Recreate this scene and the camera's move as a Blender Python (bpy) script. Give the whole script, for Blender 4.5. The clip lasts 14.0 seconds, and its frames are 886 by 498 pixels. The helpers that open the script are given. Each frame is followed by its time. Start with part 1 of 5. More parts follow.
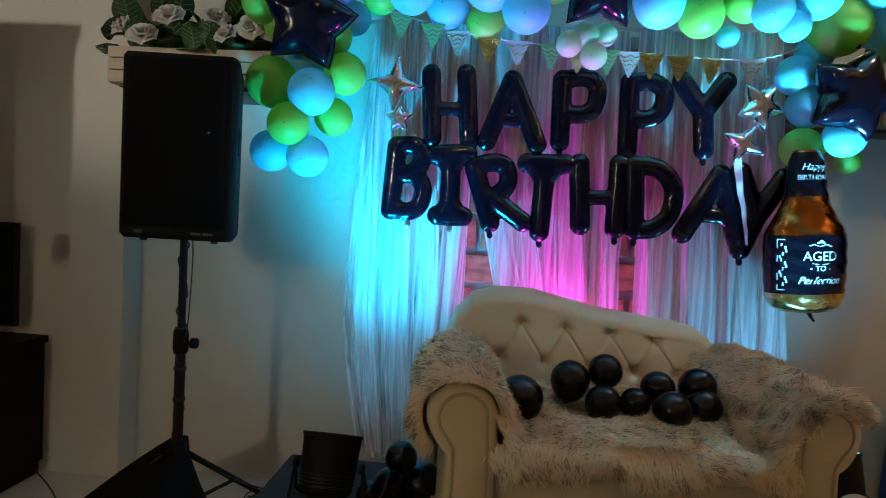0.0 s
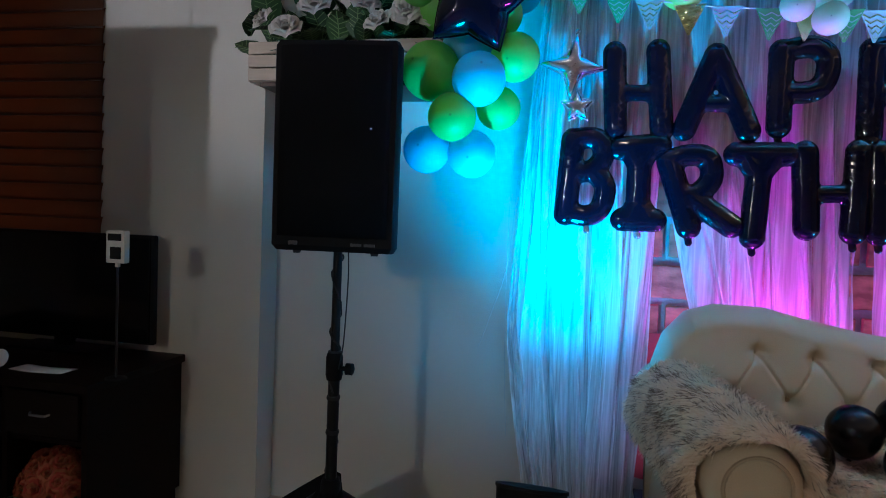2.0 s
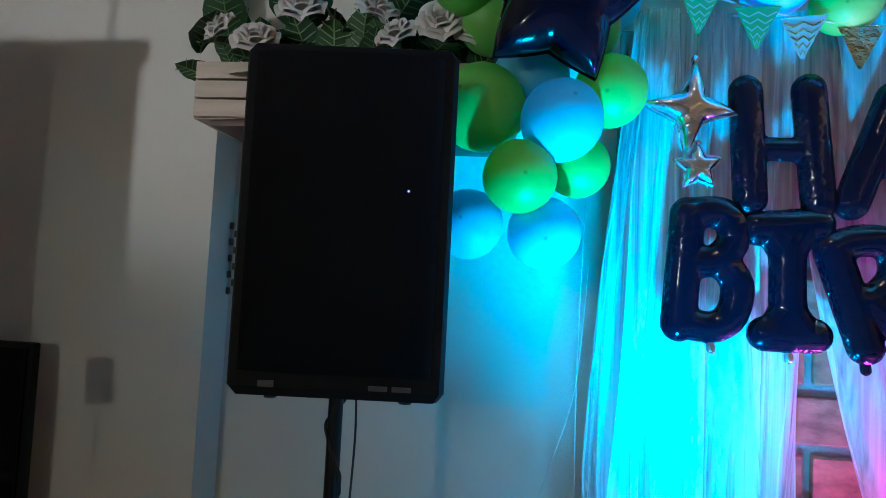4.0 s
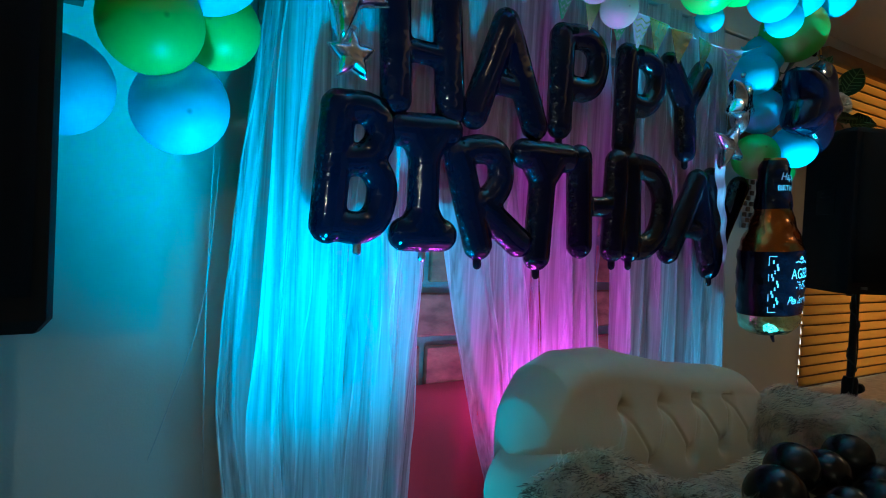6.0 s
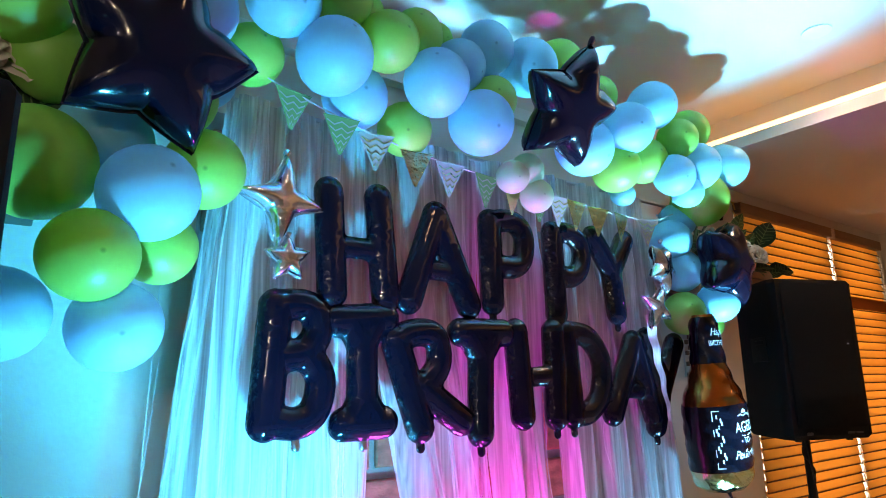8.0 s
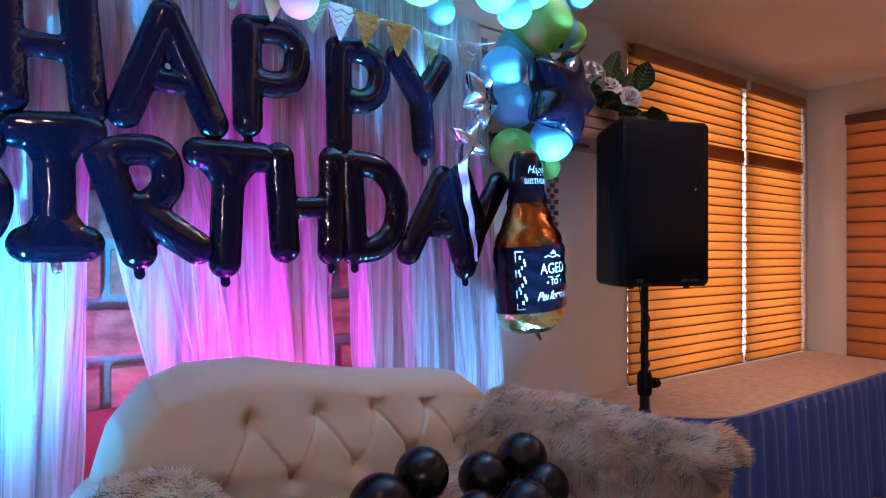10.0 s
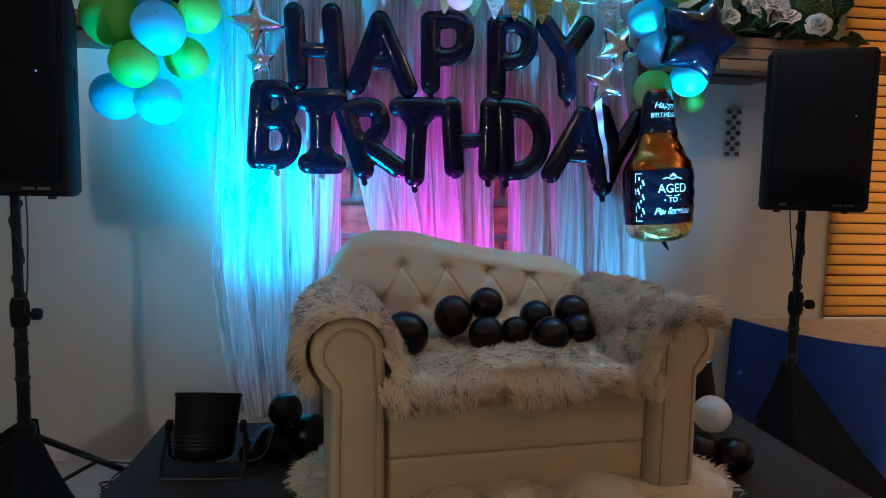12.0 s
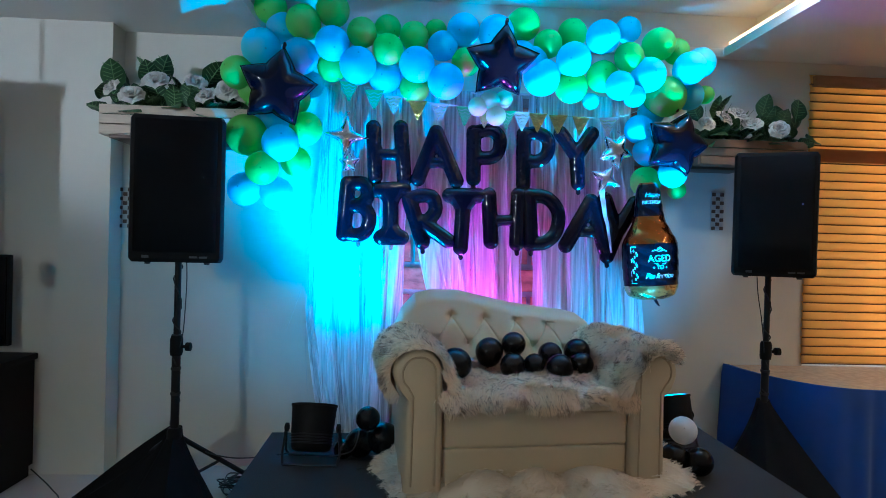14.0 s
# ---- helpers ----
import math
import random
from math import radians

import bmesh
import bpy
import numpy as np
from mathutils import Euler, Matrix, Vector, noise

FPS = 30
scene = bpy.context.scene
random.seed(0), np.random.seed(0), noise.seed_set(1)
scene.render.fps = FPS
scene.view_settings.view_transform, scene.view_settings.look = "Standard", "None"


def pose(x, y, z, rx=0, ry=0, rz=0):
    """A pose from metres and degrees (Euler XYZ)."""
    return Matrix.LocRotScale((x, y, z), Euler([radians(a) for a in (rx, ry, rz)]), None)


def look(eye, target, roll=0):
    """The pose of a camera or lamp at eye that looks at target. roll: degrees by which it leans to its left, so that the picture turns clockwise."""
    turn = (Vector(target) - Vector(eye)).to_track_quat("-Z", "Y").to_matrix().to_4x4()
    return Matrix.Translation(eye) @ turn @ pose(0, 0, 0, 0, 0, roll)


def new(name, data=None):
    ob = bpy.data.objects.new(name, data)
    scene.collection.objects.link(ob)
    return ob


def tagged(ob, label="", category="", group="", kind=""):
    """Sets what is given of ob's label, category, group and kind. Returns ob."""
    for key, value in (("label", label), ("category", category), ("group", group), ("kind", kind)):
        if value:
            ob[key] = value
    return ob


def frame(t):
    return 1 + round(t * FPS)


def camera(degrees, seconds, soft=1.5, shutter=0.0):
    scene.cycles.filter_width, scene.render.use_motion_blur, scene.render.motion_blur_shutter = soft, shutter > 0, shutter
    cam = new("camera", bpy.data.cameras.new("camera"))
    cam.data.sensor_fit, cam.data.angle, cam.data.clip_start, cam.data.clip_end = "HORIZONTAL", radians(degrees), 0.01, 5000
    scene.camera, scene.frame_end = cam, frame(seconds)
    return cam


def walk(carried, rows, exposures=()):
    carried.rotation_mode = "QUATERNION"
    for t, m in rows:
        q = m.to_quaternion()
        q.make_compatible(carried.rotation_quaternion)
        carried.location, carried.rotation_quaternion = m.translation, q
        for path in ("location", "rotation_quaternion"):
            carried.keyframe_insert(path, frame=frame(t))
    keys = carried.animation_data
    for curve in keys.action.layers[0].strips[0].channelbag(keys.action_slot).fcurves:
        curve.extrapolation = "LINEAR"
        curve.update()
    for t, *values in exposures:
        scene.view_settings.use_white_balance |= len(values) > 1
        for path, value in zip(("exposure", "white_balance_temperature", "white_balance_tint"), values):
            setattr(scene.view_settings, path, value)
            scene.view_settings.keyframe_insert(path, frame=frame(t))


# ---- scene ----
cam = camera(71.6, 14.0, soft=0.8, shutter=0.16)
PATH = [
    (0, (0.24, 0.14, 1.57), (0.07, 2.13, 1.458), 3.3),
    (0.5, (0.213, 0.161, 1.541), (-0.17, 2.117, 1.383), 1.9),
    (1, (0.131, 0.21, 1.513), (-0.336, 2.129, 1.201), 3.2),
    (1.5, (-0.067, 0.321, 1.521), (-0.523, 2.248, 1.244), 2.3),
    (2, (-0.224, 0.488, 1.537), (-0.649, 2.44, 1.44), 2.3),
    (2.2, (-0.289, 0.606, 1.53), (-0.682, 2.567, 1.484), 2.6),
    (4.3, (-0.774, 1.393, 1.663), (-0.92, 3.384, 1.782), 2.6),
    (4.5, (-0.793, 1.441, 1.631), (-0.708, 3.439, 1.613), 2.9),
    (5, (-0.827, 1.512, 1.581), (-0.222, 3.394, 1.278), 2.6),
    (5.5, (-0.896, 1.612, 1.562), (0.156, 3.308, 1.44), 3.4),
    (6, (-0.884, 1.588, 1.573), (0.201, 3.268, 1.521), 2.9),
    (6.5, (-0.855, 1.544, 1.663), (0.355, 3.134, 1.752), 1.1),
    (7, (-0.882, 1.53, 1.63), (0.286, 3.094, 2.064), -2.6),
    (7.5, (-0.893, 1.467, 1.671), (0.16, 3.106, 2.122), -1.4),
    (7.7, (-0.891, 1.491, 1.678), (0.212, 3.098, 2.124), -0.8),
    (9.8, (-0.207, 1.185, 1.575), (1.017, 2.763, 1.688), 1.3),
    (10, (-0.132, 1.214, 1.547), (1.059, 2.821, 1.556), 0.1),
    (10.5, (0.049, 1.065, 1.517), (0.843, 2.9, 1.526), 2.4),
    (11, (0.103, 0.813, 1.526), (0.704, 2.72, 1.523), 0.4),
    (11.5, (0.09, 0.526, 1.481), (0.531, 2.476, 1.434), 0.9),
    (12, (0.23, 0.18, 1.447), (0.47, 2.157, 1.262), 1.2),
    (12.5, (0.207, -0.068, 1.475), (0.454, 1.914, 1.371), 1.8),
    (13, (0.118, -0.344, 1.465), (0.273, 1.644, 1.31), 1.3),
    (13.5, (0.134, -0.564, 1.475), (0.282, 1.429, 1.426), 3.1),
    (14, (0.111, -0.696, 1.547), (0.228, 1.3, 1.524), 1.6),
]
EXPOSURES = [
    (0.0, -0.08, 6600, 9), (0.5, -0.46, 5650, 17), (1.0, 0.06, 5450, 12), (1.5, 0.04, 5300, 6), (2.0, -0.12, 5150, 17), (2.2, -0.12, 5150, 17), (4.3, 0.08, 5300, 10),
    (4.5, 0.05, 5250, 9), (5.0, -0.96, 5500, -6), (5.5, -0.9, 5350, -8), (6.0, -0.92, 5450, -6), (6.5, -0.25, 5400, 2), (7.0, 0.03, 5550, 14), (7.5, 0.22, 7300, 22), (7.7, 0.22, 7300, 24),
    (9.8, 0.42, 5600, 50), (10.0, 0.42, 5800, 51), (10.5, 0.56, 6200, 44), (11.0, 0.48, 6550, 33), (11.5, 0.09, 5900, 21), (12.0, 0.11, 5650, 15),
    (12.5, 0.32, 5500, 22), (13.0, 0.28, 5250, 11), (13.5, 0.25, 5050, 17), (14.0, 0.5, 4550, 4),
]
walk(cam, [(t, look(eye, target, roll)) for t, eye, target, roll in PATH], EXPOSURES)

# ---- light ----
world = bpy.data.worlds.new("evening")
scene.world = world
world.use_nodes = True
wn = world.node_tree.nodes
sky = wn.new("ShaderNodeTexSky")
sky.sky_type, sky.sun_disc, sky.sun_elevation, sky.sun_rotation = "NISHITA", False, radians(8), radians(200)
world.node_tree.links.new(sky.outputs[0], wn["Background"].inputs[0])
wn["Background"].inputs[1].default_value = 0.15


def lamp(name, kind, eye, target, power, colour, size=0.1, spot=60, blend=0.6, label=""):
    data = bpy.data.lights.new(name, kind)
    data.energy, data.color = power, colour
    if kind == "AREA":
        data.size = size
    else:
        data.shadow_soft_size = size
    if kind == "SPOT":
        data.spot_size, data.spot_blend = radians(spot), blend
    ob = new(name, data)
    ob.matrix_world = look(eye, target)
    return ob


CYAN, MAGENTA, WARM = (0.0, 0.54, 1.0), (0.9, 0.07, 0.95), (1.0, 0.68, 0.38)
lamp("cyan_beam", "SPOT", (-0.32, 2.5, 0.72), (-0.23, 3.15, 1.72), 180, CYAN, 0.05, 84, 1.0)
lamp("cyan_beam_high", "SPOT", (-0.34, 2.5, 0.74), (-0.32, 3.2, 2.3), 230, CYAN, 0.05, 70, 1.0)
lamp("cyan_spill", "SPOT", (-0.32, 2.46, 0.76), (-0.29, 3.15, 1.4), 16, (0.06, 0.58, 1.0), 0.05, 150, 1.0)
lamp("magenta_beam", "SPOT", (0.52, 3.02, 0.8), (0.54, 3.12, 1.5), 62, MAGENTA, 0.06, 130, 1.0)
lamp("magenta_beam_up", "SPOT", (0.52, 2.99, 0.8), (0.46, 2.9, 2.5), 115, MAGENTA, 0.06, 44, 0.9)
lamp("cyan_beam_up", "SPOT", (1.62, 2.6, 0.82), (1.32, 2.7, 2.4), 900, (0.1, 0.62, 1.0), 0.06, 54, 0.7)
lamp("cyan_spill", "SPOT", (1.58, 2.64, 0.82), (1.35, 3.18, 1.45), 26, (0.1, 0.55, 1.0), 0.06, 125, 1.0)
lamp("wash_beam", "SPOT", (-3.29, -0.175, 2.12), (-1.75, 3.33, 2.85), 140, (1.0, 0.94, 0.84), 0.05, 42, 0.8)
lamp("wall_lamp_glow", "SPOT", (-2.32, -1.9, 2.2), (-0.5, 3.4, 1.0), 80, (0.97, 0.88, 0.6), 0.05, 54, 0.8)
for x, y, p in ((-1.7, 0.3, 5), (3.2, 0.4, 36), (3.7, 1.9, 72), (-1.4, -2.4, 20), (2.6, -2.4, 30)):
    lamp("downlight_beam", "SPOT", (x, y, 2.85), (x, y + 0.01, 0), p, WARM, 0.06, 150, 0.9)
# the middle beam is added fill, set off its downlight to brighten the curtains
for x, y, p in ((1.95, 2.5, 22), (-0.1, 1.5, 15), (1.4, -0.6, 26)):
    lamp("downlight_beam", "SPOT", (x, y, 3.14), (x, y + 0.01, 0), p, WARM, 0.06, 150, 0.9)
lamp("window_daylight", "AREA", (5.4, 4.9, 1.8), (5.4, 3.5, 1.8), 290, (1.0, 0.86, 0.62), 5.0)
lamp("window_daylight", "AREA", (-3.35, 4.6, 1.9), (-3.35, 3.4, 1.8), 34, (1.0, 0.7, 0.42), 1.4)
lamp("window_daylight", "AREA", (6.35, 2.4, 1.8), (5.3, 2.4, 1.8), 130, (1.0, 0.78, 0.5), 3.0)


# ---- materials ----
def material(name, colour, rough=0.5, metal=0.0, spread=0.12, scale=6.0, bump=0.0, bump_scale=60.0, sheen=0.0, trans=0.0, spec=0.5, stretch=(1, 1, 1), coat=0.0):
    m = bpy.data.materials.new(name)
    m.use_nodes = True
    nt = m.node_tree
    n, ln = nt.nodes, nt.links
    b = n["Principled BSDF"]
    co = n.new("ShaderNodeTexCoord")
    mp = n.new("ShaderNodeMapping")
    mp.inputs["Scale"].default_value = stretch
    ln.new(co.outputs["Object"], mp.inputs[0])
    big = n.new("ShaderNodeTexNoise")
    big.inputs["Scale"].default_value, big.inputs["Detail"].default_value = scale, 5
    ln.new(mp.outputs[0], big.inputs["Vector"])
    mix = n.new("ShaderNodeMix")
    mix.data_type = "RGBA"
    mix.inputs["A"].default_value = [min(1, c * (1 - spread)) for c in colour] + [1]
    mix.inputs["B"].default_value = [min(1, c * (1 + spread)) for c in colour] + [1]
    ln.new(big.outputs["Fac"], mix.inputs["Factor"])
    ln.new(mix.outputs["Result"], b.inputs["Base Color"])
    b.inputs["Roughness"].default_value, b.inputs["Metallic"].default_value = rough, metal
    b.inputs["Specular IOR Level"].default_value = spec
    b.inputs["Sheen Weight"].default_value = sheen
    b.inputs["Coat Weight"].default_value = coat
    b.inputs["Transmission Weight"].default_value = trans
    if bump:
        fine = n.new("ShaderNodeTexNoise")
        fine.inputs["Scale"].default_value, fine.inputs["Detail"].default_value = bump_scale, 4
        ln.new(mp.outputs[0], fine.inputs["Vector"])
        bm_ = n.new("ShaderNodeBump")
        bm_.inputs["Strength"].default_value, bm_.inputs["Distance"].default_value = bump, 0.01
        ln.new(fine.outputs["Fac"], bm_.inputs["Height"])
        ln.new(bm_.outputs[0], b.inputs["Normal"])
    return m


def glowing(name, colour, strength):
    m = bpy.data.materials.new(name)
    m.use_nodes = True
    b = m.node_tree.nodes["Principled BSDF"]
    b.inputs["Base Color"].default_value = (*colour, 1)
    b.inputs["Emission Color"].default_value = (*colour, 1)
    b.inputs["Emission Strength"].default_value = strength
    return m


def vary(m, a, b, grain=0.0):
    """Give each piece or strand its own colour between a and b, with the material's grain over it."""
    n, ln = m.node_tree.nodes, m.node_tree.links
    g = n.new("ShaderNodeNewGeometry")
    o = n.new("ShaderNodeObjectInfo")
    add = n.new("ShaderNodeMath")
    add.operation = "ADD"
    fr = n.new("ShaderNodeMath")
    fr.operation = "FRACT"
    ln.new(g.outputs["Random Per Island"], add.inputs[0])
    ln.new(o.outputs["Random"], add.inputs[1])
    ln.new(add.outputs[0], fr.inputs[0])
    mix = n.new("ShaderNodeMix")
    mix.data_type = "RGBA"
    mix.inputs["A"].default_value, mix.inputs["B"].default_value = (*a, 1), (*b, 1)
    ln.new(fr.outputs[0], mix.inputs["Factor"])
    out = mix.outputs["Result"]
    if grain:
        big = n["Noise Texture"]
        rng, over = n.new("ShaderNodeMapRange"), n.new("ShaderNodeMix")
        rng.inputs["From Min"].default_value, rng.inputs["From Max"].default_value = 0.35, 0.65
        rng.inputs["To Min"].default_value, rng.inputs["To Max"].default_value = 1 - grain, 1 + grain * 0.5
        ln.new(big.outputs["Fac"], rng.inputs["Value"])
        over.data_type, over.blend_type = "RGBA", "MULTIPLY"
        over.inputs["Factor"].default_value = 1.0
        ln.new(out, over.inputs["A"])
        ln.new(rng.outputs[0], over.inputs["B"])
        out = over.outputs["Result"]
    ln.new(out, n["Principled BSDF"].inputs["Base Color"])
    return m


def sheer(name, colour, thin=0.45, streak=70.0):
    """Gathered net cloth: threads that scatter light, gaps that let it through."""
    m = bpy.data.materials.new(name)
    m.use_nodes = True
    n, ln = m.node_tree.nodes, m.node_tree.links
    n.remove(n["Principled BSDF"])
    d, t, c = n.new("ShaderNodeBsdfDiffuse"), n.new("ShaderNodeBsdfTranslucent"), n.new("ShaderNodeBsdfTransparent")
    d.inputs[0].default_value = t.inputs[0].default_value = (*colour, 1)
    both = n.new("ShaderNodeMixShader")
    both.inputs[0].default_value = 0.45
    ln.new(d.outputs[0], both.inputs[1])
    ln.new(t.outputs[0], both.inputs[2])
    co, mp, no = n.new("ShaderNodeTexCoord"), n.new("ShaderNodeMapping"), n.new("ShaderNodeTexNoise")
    mp.inputs["Scale"].default_value = (streak, streak, 1.3)
    no.inputs["Scale"].default_value, no.inputs["Detail"].default_value = 1.0, 6
    no.inputs["Distortion"].default_value = 0.5
    ln.new(co.outputs["Object"], mp.inputs[0])
    ln.new(mp.outputs[0], no.inputs["Vector"])
    rng = n.new("ShaderNodeMapRange")
    rng.inputs["From Min"].default_value, rng.inputs["From Max"].default_value = 0.32, 0.68
    rng.inputs["To Min"].default_value, rng.inputs["To Max"].default_value = thin - 0.2, thin + 0.17
    ln.new(no.outputs["Fac"], rng.inputs["Value"])
    # gathers: bundles of cloth with thinner stretches between them
    mp2, no2, rng2, add = n.new("ShaderNodeMapping"), n.new("ShaderNodeTexNoise"), n.new("ShaderNodeMapRange"), n.new("ShaderNodeMath")
    mp2.inputs["Scale"].default_value = (streak * 0.24, streak * 0.24, 0.55)
    no2.inputs["Scale"].default_value, no2.inputs["Detail"].default_value = 1.0, 2
    no2.inputs["Distortion"].default_value = 0.7
    ln.new(co.outputs["Object"], mp2.inputs[0])
    ln.new(mp2.outputs[0], no2.inputs["Vector"])
    rng2.inputs["From Min"].default_value, rng2.inputs["From Max"].default_value = 0.42, 0.66
    rng2.inputs["To Min"].default_value, rng2.inputs["To Max"].default_value = -0.08, 0.34
    ln.new(no2.outputs["Fac"], rng2.inputs["Value"])
    add.use_clamp = True
    ln.new(rng.outputs[0], add.inputs[0])
    ln.new(rng2.outputs[0], add.inputs[1])
    out = n.new("ShaderNodeMixShader")
    ln.new(add.outputs[0], out.inputs[0])
    ln.new(both.outputs[0], out.inputs[1])
    ln.new(c.outputs[0], out.inputs[2])
    ln.new(out.outputs[0], n["Material Output"].inputs[0])
    return m


def latex(name, colour):
    """Balloon skin that lets some light through, with a thick dark nub at its crown."""
    m = material(name, colour, 0.4, spread=0.06, scale=9)
    n, ln = m.node_tree.nodes, m.node_tree.links
    b = n["Principled BSDF"]
    co, sp, rng, nub = n.new("ShaderNodeTexCoord"), n.new("ShaderNodeSeparateXYZ"), n.new("ShaderNodeMapRange"), n.new("ShaderNodeMix")
    ln.new(co.outputs["Object"], sp.inputs[0])
    ln.new(sp.outputs["Z"], rng.inputs["Value"])
    rng.inputs["From Min"].default_value, rng.inputs["From Max"].default_value = 0.992, 0.998
    nub.data_type = "RGBA"
    nub.inputs["B"].default_value = (*[c * 0.4 for c in colour], 1)
    ln.new(b.inputs["Base Color"].links[0].from_socket, nub.inputs["A"])
    ln.new(rng.outputs[0], nub.inputs["Factor"])
    ln.new(nub.outputs["Result"], b.inputs["Base Color"])
    t = n.new("ShaderNodeBsdfTranslucent")
    t.inputs[0].default_value = (*colour, 1)
    mix = n.new("ShaderNodeMixShader")
    mix.inputs[0].default_value = 0.38
    ln.new(b.outputs[0], mix.inputs[1])
    ln.new(t.outputs[0], mix.inputs[2])
    ln.new(mix.outputs[0], n["Material Output"].inputs[0])
    return m


def furry(m):
    """Let light pass through the hairs."""
    n, ln = m.node_tree.nodes, m.node_tree.links
    p = n["Principled BSDF"]
    t = n.new("ShaderNodeBsdfTranslucent")
    ln.new(p.inputs["Base Color"].links[0].from_socket, t.inputs[0])
    mix = n.new("ShaderNodeMixShader")
    mix.inputs[0].default_value = 0.45
    ln.new(p.outputs[0], mix.inputs[1])
    ln.new(t.outputs[0], mix.inputs[2])
    ln.new(mix.outputs[0], n["Material Output"].inputs[0])
    return m


def crimped(m):
    """Small wrinkles that gather towards the seam, where the foil turns away from its face."""
    n, ln = m.node_tree.nodes, m.node_tree.links
    co, sp = n.new("ShaderNodeTexCoord"), n.new("ShaderNodeSeparateXYZ")
    ln.new(co.outputs["Normal"], sp.inputs[0])

    def calc(op, a, b):
        k = n.new("ShaderNodeMath")
        k.operation = op
        for i, v in enumerate((a, b)):
            if isinstance(v, float):
                k.inputs[i].default_value = v
            else:
                ln.new(v, k.inputs[i])
        return k.outputs[0]

    near = calc("POWER", calc("SUBTRACT", 1.0, calc("ABSOLUTE", sp.outputs["Y"], 0.0)), 2.0)
    wr = n.new("ShaderNodeTexNoise")
    wr.inputs["Scale"].default_value, wr.inputs["Detail"].default_value = 75, 1.5
    ln.new(co.outputs["Object"], wr.inputs["Vector"])
    bu = n.new("ShaderNodeBump")
    bu.inputs["Strength"].default_value, bu.inputs["Distance"].default_value = 1.0, 0.017
    ln.new(calc("MULTIPLY", wr.outputs["Fac"], near), bu.inputs["Height"])
    p = n["Principled BSDF"]
    ln.new(p.inputs["Normal"].links[0].from_socket, bu.inputs["Normal"])
    ln.new(bu.outputs[0], p.inputs["Normal"])
    return m


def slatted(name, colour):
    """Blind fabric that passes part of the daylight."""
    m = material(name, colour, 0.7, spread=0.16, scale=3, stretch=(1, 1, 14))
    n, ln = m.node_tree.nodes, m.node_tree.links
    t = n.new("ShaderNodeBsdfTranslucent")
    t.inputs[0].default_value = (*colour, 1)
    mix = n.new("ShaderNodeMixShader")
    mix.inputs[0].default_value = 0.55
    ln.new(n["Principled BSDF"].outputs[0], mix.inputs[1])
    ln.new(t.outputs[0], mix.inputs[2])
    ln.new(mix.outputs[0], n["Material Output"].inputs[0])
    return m


